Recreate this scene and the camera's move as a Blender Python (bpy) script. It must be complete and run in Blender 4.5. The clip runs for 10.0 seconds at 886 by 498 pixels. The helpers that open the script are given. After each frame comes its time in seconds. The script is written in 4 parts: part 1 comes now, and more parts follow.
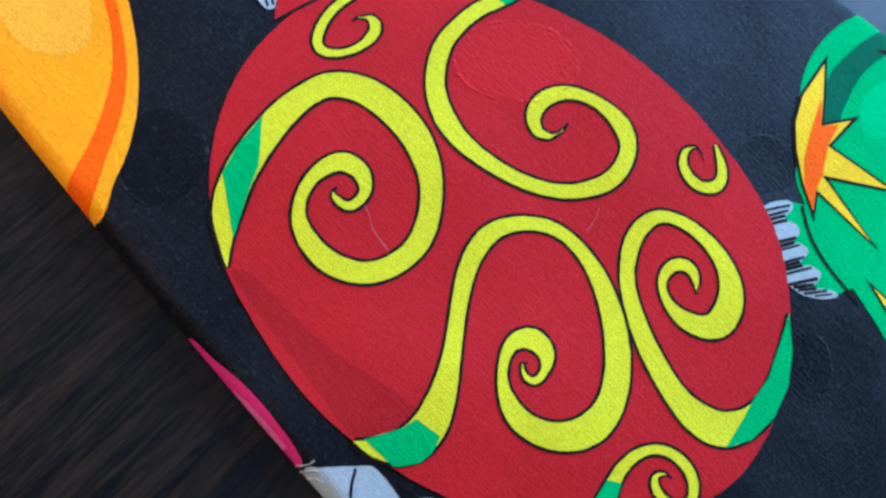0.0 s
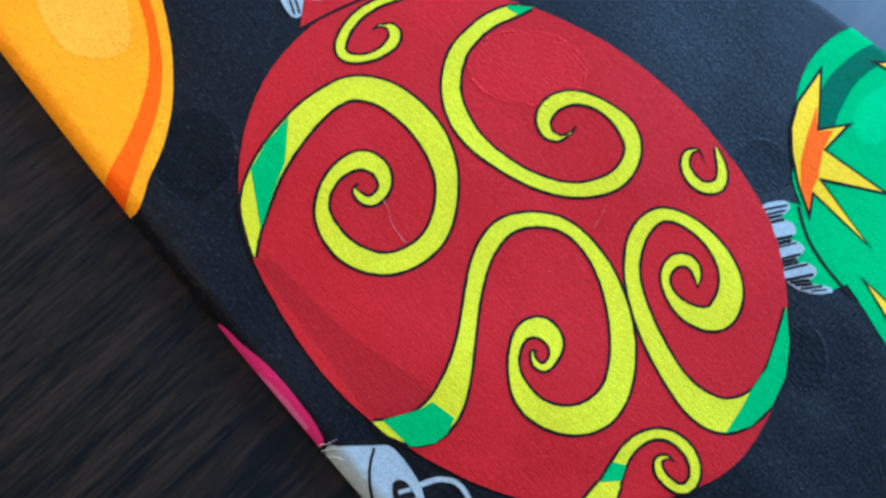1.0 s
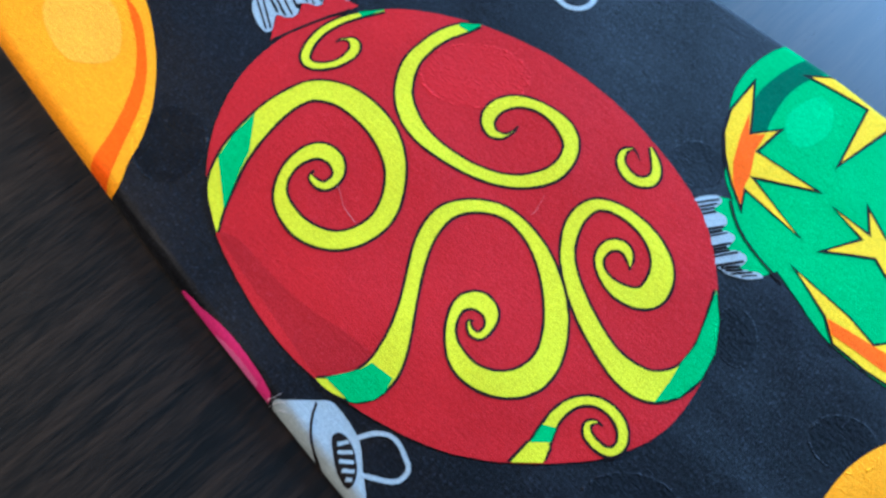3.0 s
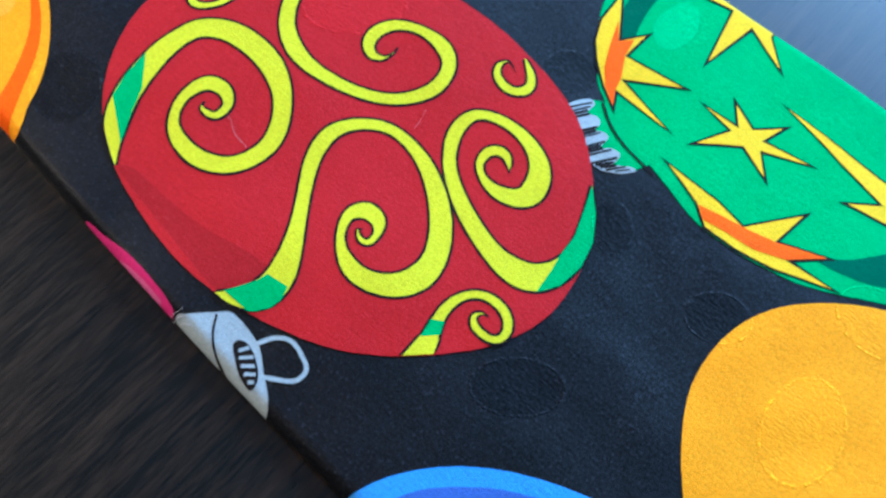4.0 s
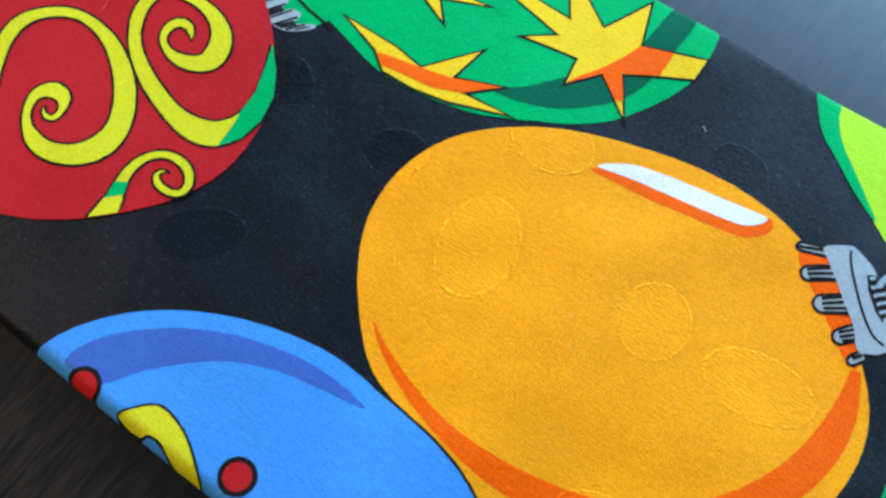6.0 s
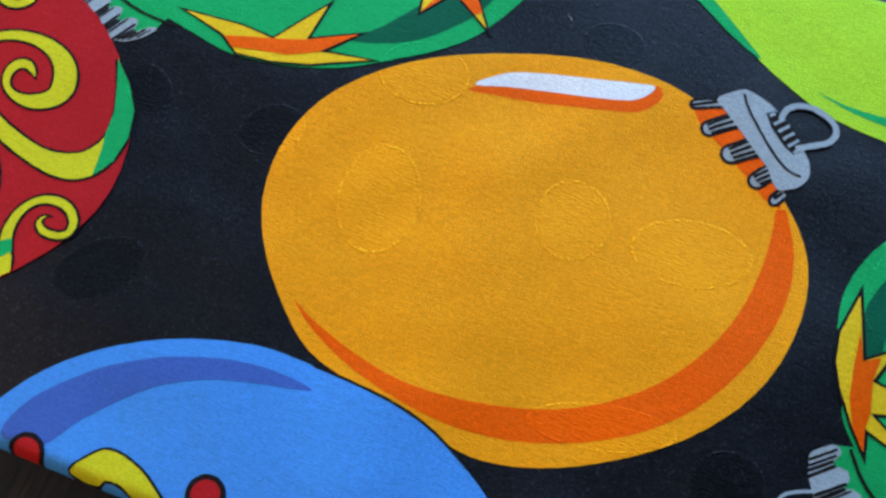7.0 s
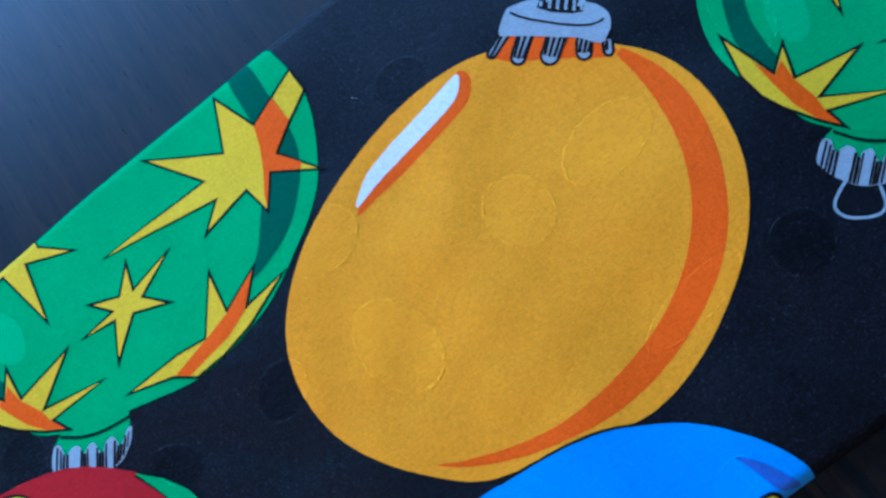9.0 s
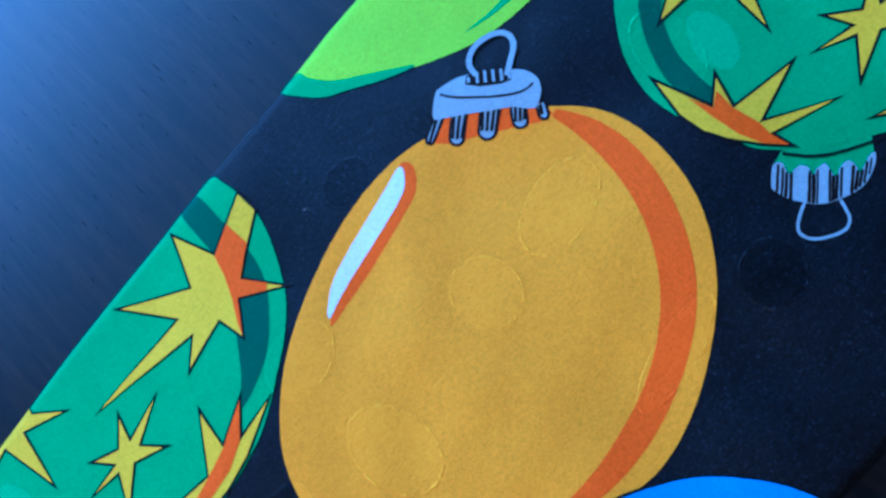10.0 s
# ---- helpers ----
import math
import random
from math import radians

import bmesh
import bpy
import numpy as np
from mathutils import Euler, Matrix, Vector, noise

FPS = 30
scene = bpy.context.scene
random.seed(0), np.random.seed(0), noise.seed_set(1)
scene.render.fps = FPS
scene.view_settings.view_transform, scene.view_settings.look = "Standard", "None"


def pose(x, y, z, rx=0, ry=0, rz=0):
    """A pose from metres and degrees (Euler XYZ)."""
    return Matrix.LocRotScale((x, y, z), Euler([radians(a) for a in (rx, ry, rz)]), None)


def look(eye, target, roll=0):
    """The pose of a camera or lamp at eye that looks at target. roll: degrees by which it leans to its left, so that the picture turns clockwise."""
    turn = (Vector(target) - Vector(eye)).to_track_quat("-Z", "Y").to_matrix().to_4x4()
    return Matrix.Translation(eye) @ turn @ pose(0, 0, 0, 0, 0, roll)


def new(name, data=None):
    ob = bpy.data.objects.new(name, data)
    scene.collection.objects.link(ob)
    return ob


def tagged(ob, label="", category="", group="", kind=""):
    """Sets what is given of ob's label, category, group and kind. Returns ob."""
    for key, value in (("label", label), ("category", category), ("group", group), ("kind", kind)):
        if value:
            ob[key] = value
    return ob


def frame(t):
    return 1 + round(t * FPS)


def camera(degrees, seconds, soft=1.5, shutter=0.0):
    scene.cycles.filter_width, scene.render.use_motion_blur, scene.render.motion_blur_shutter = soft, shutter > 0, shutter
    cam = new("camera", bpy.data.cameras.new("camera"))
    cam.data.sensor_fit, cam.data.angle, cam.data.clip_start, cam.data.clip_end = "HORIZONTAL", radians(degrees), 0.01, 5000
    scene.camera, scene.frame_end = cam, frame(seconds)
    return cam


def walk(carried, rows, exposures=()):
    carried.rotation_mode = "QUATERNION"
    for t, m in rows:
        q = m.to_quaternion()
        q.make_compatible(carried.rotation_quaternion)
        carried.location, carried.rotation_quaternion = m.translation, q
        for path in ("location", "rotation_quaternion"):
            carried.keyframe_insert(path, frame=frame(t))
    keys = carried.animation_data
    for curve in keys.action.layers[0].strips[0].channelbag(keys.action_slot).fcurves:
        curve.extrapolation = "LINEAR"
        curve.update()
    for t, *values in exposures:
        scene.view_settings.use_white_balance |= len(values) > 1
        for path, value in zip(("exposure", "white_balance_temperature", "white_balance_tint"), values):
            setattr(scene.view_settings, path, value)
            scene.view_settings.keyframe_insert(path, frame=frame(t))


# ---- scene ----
from mathutils import geometry

# A printed necktie lying on a dark wooden table beside a window.
cam = camera(43.62, 10.0, soft=2.8)
PATH = [
    (0.0, -0.05374, 0.03237, 0.11492, 12.751, -11.254, -46.133),
    (0.5, -0.05572, 0.03232, 0.11833, 13.204, -11.011, -45.877),
    (1.0, -0.05899, 0.02960, 0.12033, 14.364, -10.842, -45.728),
    (1.5, -0.06164, 0.02405, 0.12205, 17.405, -9.352, -45.234),
    (2.0, -0.06437, 0.01684, 0.12566, 19.956, -8.357, -44.159),
    (2.2, -0.06477, 0.01487, 0.12516, 21.404, -8.015, -43.545),
    (3.3, -0.06359, -0.00237, 0.12760, 22.077, -6.177, -45.100),
    (3.5, -0.06456, -0.00533, 0.12730, 22.316, -6.427, -46.377),
    (4.0, -0.06407, -0.01531, 0.13215, 22.115, -5.265, -48.244),
    (4.5, -0.06368, -0.02407, 0.13783, 21.763, -4.138, -49.570),
    (5.0, -0.05893, -0.03583, 0.13468, 21.491, -3.600, -52.849),
    (5.5, -0.05608, -0.04916, 0.13339, 22.055, -2.513, -55.334),
    (6.0, -0.05489, -0.06085, 0.13258, 22.939, -2.413, -54.130),
    (6.2, -0.05376, -0.06623, 0.13137, 23.147, -2.374, -54.697),
    (7.3, -0.05030, -0.06688, 0.12797, 19.468, 3.136, -78.404),
    (7.5, -0.04744, -0.06358, 0.12715, 18.522, 3.167, -83.633),
    (8.0, -0.04271, -0.05878, 0.12553, 16.886, 4.804, -98.373),
    (8.5, -0.03609, -0.05288, 0.13107, 14.629, 8.386, -112.865),
    (9.0, -0.03987, -0.05603, 0.14492, 11.858, 12.044, -125.149),
    (9.5, -0.03761, -0.05833, 0.14700, 10.194, 13.249, -131.100),
    (10.0, -0.03699, -0.07232, 0.14337, 8.835, 16.543, -136.471),
]
EXPOSURES = [(0.0, 0.12, 6050, 7), (1.0, 0.2, 5980, 3), (2.0, 0.25, 5850, 3), (3.5, 0.31, 5780, 2), (5.0, 0.36, 6050, 1), (5.5, 0.3, 6350, 0), (6.2, 0.0, 6900, 3),
             (7.3, -0.42, 6950, 11), (8.0, -0.44, 7000, 12), (8.5, -0.46, 5750, 9), (9.0, -0.36, 4850, 9), (9.5, -0.26, 4350, 9), (10.0, -0.24, 4050, 9)]
walk(cam, [(t, pose(x, y, z, rx, ry, rz)) for t, x, y, z, rx, ry, rz in PATH], EXPOSURES)

# ---- light ----
world = bpy.data.worlds.new("sky")
scene.world = world
world.use_nodes = True
sky = world.node_tree.nodes.new("ShaderNodeTexSky")
sky.sky_type, sky.sun_disc = "NISHITA", False
sky.sun_elevation, sky.sun_rotation = radians(35), radians(200)
world.node_tree.links.new(sky.outputs[0], world.node_tree.nodes["Background"].inputs[0])
world.node_tree.nodes["Background"].inputs[1].default_value = 0.1


def area_lamp(name, m, sx, sy, watts, color):
    data = bpy.data.lights.new(name, "AREA")
    data.shape, data.size, data.size_y, data.energy, data.color = "RECTANGLE", sx, sy, watts, color
    ob = new(name, data)
    ob.matrix_world = m
    return ob


# daylight that comes in by the window's opening
area_lamp("window_daylight", look((1.34, 0.0, 0.80), (0.0, 0.0, 0.55)), 1.7, 1.1, 85.0, (0.33, 0.58, 1.0))
# added warm fill light, out of view past the far end of the table
area_lamp("unseen_fill_light", look((-0.35, 0.85, 0.60), (-0.05, 0.05, 0.0)), 0.20, 0.20, 11.0, (1.0, 0.80, 0.66))

# ---- materials ----
MM = 0.001
CLOTH_Z = 4.0
tessellate_polygon = geometry.tessellate_polygon


def nodes_of(name):
    m = bpy.data.materials.new(name)
    m.use_nodes = True
    return m, m.node_tree.nodes, m.node_tree.links, m.node_tree.nodes["Principled BSDF"]


def noise_node(nodes, links, vector, scale, detail=4.0, rough=0.6):
    n = nodes.new("ShaderNodeTexNoise")
    n.inputs["Scale"].default_value, n.inputs["Detail"].default_value, n.inputs["Roughness"].default_value = scale, detail, rough
    links.new(vector, n.inputs["Vector"])
    return n.outputs["Fac"]


def math_node(nodes, links, op, a, b=None, c=None):
    n = nodes.new("ShaderNodeMath")
    n.operation = op
    for k, v in enumerate((a, b, c)):
        if v is None:
            continue
        if isinstance(v, (int, float)):
            n.inputs[k].default_value = v
        else:
            links.new(v, n.inputs[k])
    return n.outputs[0]


def span(nodes, links, value, a, b, lo, hi):
    n = nodes.new("ShaderNodeMapRange")
    n.inputs[1].default_value, n.inputs[2].default_value, n.inputs[3].default_value, n.inputs[4].default_value = a, b, lo, hi
    links.new(value, n.inputs[0])
    return n.outputs[0]


# ---- the print, in millimetres across and along the tie ----
RED_BODY = [(-2.6, 59.3), (0.9, 56.7), (5.6, 51), (9, 44), (11.5, 36.1), (12.4, 27), (11.9, 21.6), (11, 15.9), (9.2, 10.6), (6.4, 6.2), (1.6, 1.1), (-2.5, -2.1), (-6.9, -3.8), (-11.1, -4.6), (-15.4, -4.8), (-19.9, -3.5), (-23.7, -1.6), (-28.3, 2.3), (-31.1, 5), (-34.8, 9.5), (-37.3, 14.2), (-39.4, 20.4), (-40.8, 27.5), (-41, 33), (-40.2, 38.9), (-38.6, 45.2), (-37.3, 48.9), (-34.6, 53.5), (-31.4, 56.9), (-27.6, 59.8), (-22.9, 62.1), (-18.3, 63.1), (-12.4, 63.4), (-7.9, 62.1)]
WEDGE = [(-31, 5), (-28.3, 2.4), (-26.4, 3.2), (-27.6, 5.1)]
WEDGE_INK = [(-31.3, 5.4), (-27.9, 2.3), (-26.3, 2.8), (-27.8, 5.5)]
LINT_A = [(-22.8, 43.3), (-23.1, 42.2), (-23.9, 40.9), (-24.2, 39.7), (-24.4, 38.1)]
LINT_B = [(-4.2, 25.4), (-5.2, 25.1), (-6.1, 24.8), (-7.2, 24.7)]
RED_NECK = [(-15.4, 64), (-13.9, 65.3), (-12.4, 66.3), (-10, 64.7), (-8.6, 65.7), (-6.8, 63.8), (-5.1, 64.7), (-3.7, 62.3), (-3.2, 60.8), (-4.9, 61.1), (-7.8, 62.1), (-12.4, 63.4)]
RED_NECK_LINE = [(-15.21, 63.85, 0.34), (-11.72, 63.12, 0.34), (-7.84, 62.11, 0.34), (-4.41, 60.98, 0.34)]
RED_CAP = [(-13.8, 69.5), (-14.8, 67.8), (-15.2, 65.7), (-14.5, 65), (-13.3, 65.8), (-12.3, 66.4), (-11.6, 65.3), (-10.7, 64.8), (-9.7, 65.1), (-9.3, 66), (-8, 65.1), (-7.4, 64.2), (-6.6, 64), (-5.6, 64.7), (-4.6, 64.3), (-4.1, 63), (-3.6, 62.2), (-2.9, 62.5), (-2.8, 64.3), (-2.5, 66), (-2.3, 68), (-8.7, 71.7), (-11.7, 70.7)]
RED_CAP_STRIPES = [[(-12.67, 70.01, 0.27), (-14.8, 65.55, 0.27)], [(-11.97, 69.65, 0.27), (-14.26, 65.31, 0.27)], [(-11.15, 69.61, 0.34), (-12.01, 66.56, 0.34)], [(-10.27, 69.74, 0.34), (-11.57, 65.58, 0.34)], [(-9.39, 69.65, 0.27), (-10.81, 65.16, 0.27)], [(-8.4, 69.48, 0.34), (-9.61, 65.43, 0.34)], [(-7.18, 69.13, 0.34), (-7.96, 65.34, 0.34)], [(-6.29, 68.84, 0.27), (-7.51, 64.56, 0.27)], [(-5.28, 68.45, 0.34), (-6.52, 64.17, 0.34)], [(-4.16, 67.97, 0.34), (-4.73, 64.4, 0.34)], [(-3.37, 67.55, 0.27), (-4.17, 63.31, 0.27)], [(-2.58, 66.91, 0.27), (-3.62, 62.44, 0.27)]]
GREEN_BODY = [(37.8, 19.1), (34, 20.1), (28.9, 20), (24.8, 18.6), (20.4, 16), (17.3, 13), (15.7, 12.1), (13.9, 9.4), (12.1, 5.4), (10.9, 1.5), (10.1, -2.1), (8.9, -6.9), (8.3, -9.7), (8, -12.4), (8.3, -16.9), (9.1, -21.1), (10.1, -25), (12, -28.8), (13.8, -31.8), (13.9, -31.8), (15.9, -35), (18.2, -37.9), (21, -40.6), (24.7, -42.8), (28.8, -44.9), (32.9, -46.1), (36.8, -46.2), (40.6, -45.4), (42.6, -44.3)]
STAR_A = [(29, 18.1), (22.4, 13.6), (25.9, 11.4), (21.2, 11.5), (23.1, 2.8), (18, 9.7), (16.4, 0.6), (16.2, 9.2), (13.9, 7.9), (15.5, 10.6), (18.1, 13.9), (20.4, 16), (23.6, 17.5)]
STAR_A_O = [(25.1, 15.7), (22.4, 13.6), (24.2, 12.2), (21.2, 11.5), (18, 9.7), (16.2, 9.2), (13.9, 7.9), (15.5, 10.5), (17.9, 12.5), (21.3, 14.2)]
STAR_B = [(26.4, -4.2), (24.8, -8.1), (27.9, -11), (24.3, -10), (25.9, -16.8), (22.9, -10.6), (19.9, -13.3), (21.8, -8.6), (17.5, -3.7), (22.6, -6.1), (23.1, -1.3), (23.6, -6.5)]
STAR_C = [(40.5, -34.8), (32.7, -31.7), (39.4, -21.8), (31.1, -27.4), (31.1, -9.8), (27.9, -27.6), (24.7, -23.9), (26.3, -31.6), (21.8, -32.5), (26.3, -35.6), (22.4, -41.4), (27.9, -37.7), (30.7, -42), (33.1, -46.1), (36.7, -46), (35, -41.8), (33.3, -37.4)]
STAR_C_O = [(33.3, -37.4), (35, -41.8), (30.7, -42), (27.9, -37.7), (24.5, -40.1), (23.8, -39.3), (26.3, -35.6), (21.8, -32.5), (23.8, -33.3), (27.1, -35.1), (30.3, -36.5)]
STAR_D = [(12.2, -2.9), (12.4, -10.9), (11.9, -15.5), (18.9, -20.5), (13, -19.8), (15.8, -26.1), (11.8, -22.3), (12.6, -28.9), (9.7, -21.7), (8.6, -16.4), (8.4, -11.8), (10.5, -8.9)]
STAR_D_O = [(10.3, -9.3), (11.9, -15.5), (13, -19.8), (15.8, -26.1), (11.8, -22.3), (10.2, -18.4), (9.5, -13.8), (9.0, -11)]
STAR_E = [(36.3, 13.6), (38.9, 5.2), (29.2, 2.8), (38.5, 1.6), (35.6, -5.2), (39.2, -1.2), (43.9, -0.7), (48, 2), (46, 7.9), (46.9, 13.2), (45.6, 14.4), (42.7, 7.8)]
STAR_E_O = [(45.9, 10.4), (43.9, 11.4), (42.7, 7.8), (45.9, 7.6)]
SHADE_A = [(42.6, -38.1), (42.1, -41.4), (36, -41.7), (29.6, -41.4), (25.1, -40.1), (21.1, -37.3), (17.5, -33.5), (15.5, -29.3), (14.8, -25.4), (18.2, -28.7), (21.4, -31.1), (24.9, -33.3), (30, -36.2), (34.1, -37.4)]
SHADE_B = [(22.5, 13.3), (27.3, 16.5), (31.9, 16.9), (36.7, 16.2), (41.5, 14.3), (44.8, 11.2), (42.8, 9.4), (38.3, 12.6), (35.9, 13.5), (31.5, 14), (26.4, 13), (23.9, 12)]
GREEN_SHINE = [(4.7, -103.5), (3.8, -105.7), (0, -106.2), (-3.5, -104.2), (-3.9, -101.7), (-1, -100.3), (2.4, -101.5)]
GREEN_CAP = [(-16.3, -95.6), (-16.8, -96.6), (-18.3, -96.1), (-18.5, -96.8), (-18.6, -97.7), (-19.4, -98.2), (-20.6, -97.9), (-20.4, -98.7), (-20.7, -99.8), (-21.6, -99.7), (-22.8, -99.4), (-22.3, -100.8), (-22.6, -102), (-23.7, -102), (-24.5, -101.7), (-23.9, -104), (-24.3, -104.7), (-25.4, -103), (-25.9, -100.6), (-25.3, -98.3), (-23.8, -95.7), (-21.3, -94), (-19.1, -93.4), (-17.9, -93.5)]
GREEN_CAP_STRIPES = [[(-16.69, -96.15, 0.31), (-18.86, -93.34, 0.31)], [(-17.38, -96.17, 0.31), (-19.55, -93.46, 0.31)], [(-18.11, -96.03, 0.39), (-20.09, -93.54, 0.39)], [(-18.51, -96.37, 0.39), (-20.73, -93.71, 0.39)], [(-20, -97.98, 0.39), (-22.56, -94.8, 0.39)], [(-20.63, -97.95, 0.46), (-23, -95.09, 0.46)], [(-20.61, -98.67, 0.23), (-23.35, -95.38, 0.23)], [(-21.71, -99.59, 0.31), (-24.3, -96.46, 0.31)], [(-22.47, -99.3, 0.39), (-24.51, -96.82, 0.39)], [(-22.73, -99.7, 0.39), (-24.67, -97.23, 0.39)], [(-22.49, -100.78, 0.31), (-24.93, -97.72, 0.31)], [(-23.35, -101.85, 0.39), (-25.5, -98.93, 0.39)], [(-24.19, -101.65, 0.39), (-25.57, -99.53, 0.39)], [(-24.5, -102.08, 0.39), (-25.64, -100.14, 0.39)], [(-24.22, -103.3, 0.31), (-25.72, -100.93, 0.31)], [(-24.34, -103.95, 0.23), (-25.45, -102.15, 0.23)]]
GREEN_LOOP = [(-22.16, -94.46, 0.38), (-22.94, -92.65, 0.38), (-23.89, -91.35, 0.38), (-25.37, -91.34, 0.38), (-26.79, -92.66, 0.38), (-27.86, -94.77, 0.38), (-27.59, -96.17, 0.38), (-26.54, -96.91, 0.38), (-25.06, -97.47, 0.38)]
GREEN_NECK = [(-16.3, -95.6), (-15.8, -97.7), (-16, -99.1), (-18.5, -101.3), (-20.7, -103.8), (-22.4, -106.2), (-24.4, -104.3), (-24.5, -101.5), (-20.9, -97.6), (-17.8, -95.4)]
GREEN_NECK_LINE = [(-16.12, -97.52, 0.39), (-19.15, -99.57, 0.39), (-21.57, -102.75, 0.39), (-23.87, -107.17, 0.39)]
ORANGE_BODY = [(-10.7, -23.3), (-4.9, -22.4), (-0.2, -22.7), (5.3, -24.7), (10, -28.7), (14.1, -33.6), (18, -40.2), (20.4, -47), (21.6, -51.9), (22.3, -57.6), (22.3, -63.4), (21.3, -68.5), (18.3, -74.5), (14.1, -79.9), (8.6, -85.3), (4.6, -87.7), (0.4, -88.7), (-4.5, -88.7), (-9.5, -87.7), (-13.9, -85.9), (-17.8, -83.2), (-21.4, -79.9), (-24.8, -75.3), (-28.1, -69.5), (-30.3, -63.6), (-30.9, -59.9), (-31.1, -56.7), (-29.7, -49.9), (-28, -43.6), (-26.3, -37.1), (-24.4, -33.9), (-20.9, -30.3), (-16.7, -26.7)]
CRESCENT = [(-20.59, -32.19, 0.13), (-22.48, -35.08, 0.83), (-24.8, -40.48, 1.57), (-26.47, -46.89, 2.04), (-26.97, -53.42, 3.05), (-26.27, -59.62, 3.72), (-24.69, -65.46, 3.89), (-22.1, -71.12, 4.16), (-18.34, -76.3, 4.46), (-13.15, -80.55, 4.41), (-6.87, -83.48, 4.27), (-0.82, -84.72, 3.99), (4.6, -84.59, 2.97), (9.4, -83.3, 1.14)]
GLINT = [(14.1, -42.8), (15.6, -44), (17.4, -46.9), (18.6, -51.7), (19.8, -58.7), (20.9, -64.2), (19.3, -63.8), (17.9, -61.9), (16.9, -57.8), (16.1, -52.2), (15.3, -47.3)]
GLINT_SHADE = [(13.1, -42.1), (15, -45.2), (16.4, -52.2), (17.6, -59.1), (18.8, -62.5), (20.9, -64.3), (20.8, -65.3), (19.2, -65.6), (16.8, -63.5), (15.6, -59.5), (14.4, -52.5), (13.6, -46.2)]
ORANGE_CAP = [(21.7, -72.3), (23.8, -74.9), (23.8, -76.3), (22.7, -78.9), (21, -80.8), (18.3, -83.5), (16.8, -84.8), (15.1, -85.4), (13.5, -85.1), (12.3, -83.9), (11.8, -82.1), (14.2, -80.3), (16, -78.3), (18.5, -75.6), (20.4, -73.4)]
ORANGE_CAP_LINE = [(23.26, -75.29, 0.33), (21.4, -76.23, 0.33), (19.29, -77.9, 0.33), (16.55, -80.31, 0.33), (14.61, -82.59, 0.33), (14.17, -84.48, 0.33)]
TEETH = [[(21.28, -73.16, 0.8), (20.66, -71.42, 0.8), (20.07, -69.88, 0.8)], [(19.61, -75.63, 1.6), (18.43, -73.83, 1.6), (17.39, -72.44, 1.6)], [(17.01, -78.88, 2.01), (15.79, -77.31, 2.01), (14.76, -75.85, 2.01)], [(13.8, -81.05, 1.6), (12.89, -80.21, 1.6), (12.18, -79.68, 1.6)], [(11.55, -83.09, 0.87), (10.86, -82.63, 0.87), (10.27, -82.29, 0.87)]]
TEETH_LINES = [[(19.86, -69.56, 0.27), (21.5, -73.06, 0.27)], [(17.71, -71.97, 0.27), (20.15, -75, 0.27)], [(17.22, -72.32, 0.27), (19.51, -75.5, 0.27)], [(16.82, -72.8, 0.27), (18.91, -76.14, 0.27)], [(15.3, -75.37, 0.27), (17.78, -78.36, 0.27)], [(14.74, -75.72, 0.27), (17.16, -78.86, 0.27)], [(14.27, -76.19, 0.27), (16.46, -79.36, 0.27)], [(13.99, -76.78, 0.27), (15.84, -79.85, 0.27)], [(12.55, -79.16, 0.27), (14.06, -80.75, 0.27)], [(12.08, -79.56, 0.27), (13.53, -81.22, 0.27)], [(11.79, -80.07, 0.27), (12.97, -81.56, 0.27)], [(10.47, -82.13, 0.27), (11.53, -82.95, 0.27)]]
TEETH_SHADE = [(19.4, -69.8), (20.6, -73.2), (17.9, -77), (12, -83), (9.4, -83.2), (10, -81.2), (12.3, -78.4), (15.7, -73.9), (17.6, -71.2)]
ORANGE_LOOP = [(21.08, -80.45, 0.8), (22.56, -80.69, 0.8), (23.73, -81.88, 0.8), (24.08, -83.93, 0.8), (23.2, -86.31, 0.8), (21.71, -87.36, 0.8), (20.04, -86.85, 0.8), (18.96, -85.18, 0.8), (17.73, -83.06, 0.8)]
SPRING = [(21.4, -78.5), (22.1, -79.5), (21.2, -81.1), (19.2, -83.1), (17.9, -84), (16.8, -83), (17.6, -81.6), (19.6, -79.6)]
SPRING_LINES = [[(21.15, -78.99, 0.4), (21.73, -79.54, 0.4)], [(20.16, -79.73, 0.4), (21.31, -80.84, 0.4)], [(19.34, -80.52, 0.4), (20.64, -81.62, 0.4)], [(18.53, -81.31, 0.4), (19.82, -82.4, 0.4)], [(17.72, -82.1, 0.4), (19.01, -83.18, 0.4)], [(17.09, -82.99, 0.4), (18.33, -83.81, 0.4)]]
ORANGE2_BODY = [(-22.8, 82), (-24, 77.8), (-26.3, 73.6), (-29, 69.9), (-32.1, 66.6), (-35.7, 63.9), (-39.2, 62.2), (-43.7, 60.7), (-45.1, 71), (-42.6, 92), (-39, 101.1), (-30.4, 99.5), (-24, 92.3), (-21.8, 87.4)]
ORANGE2_CRESCENT = [(-25.16, 80.98, 0.07), (-26.15, 77.51, 1.12), (-28.01, 74.12, 1.08), (-30.64, 70.75, 1.41), (-34.01, 67.98, 1.87), (-37.75, 65.9, 2.03), (-41.14, 64.33, 2.65), (-44.5, 62.84, 3.47)]
ORANGE2_SHINE = [(-34.1, 86), (-30.9, 86.9), (-27.5, 84.7), (-27.2, 80.4), (-29.4, 76.1), (-32.3, 74.6), (-35.8, 77.5), (-36, 81.6)]
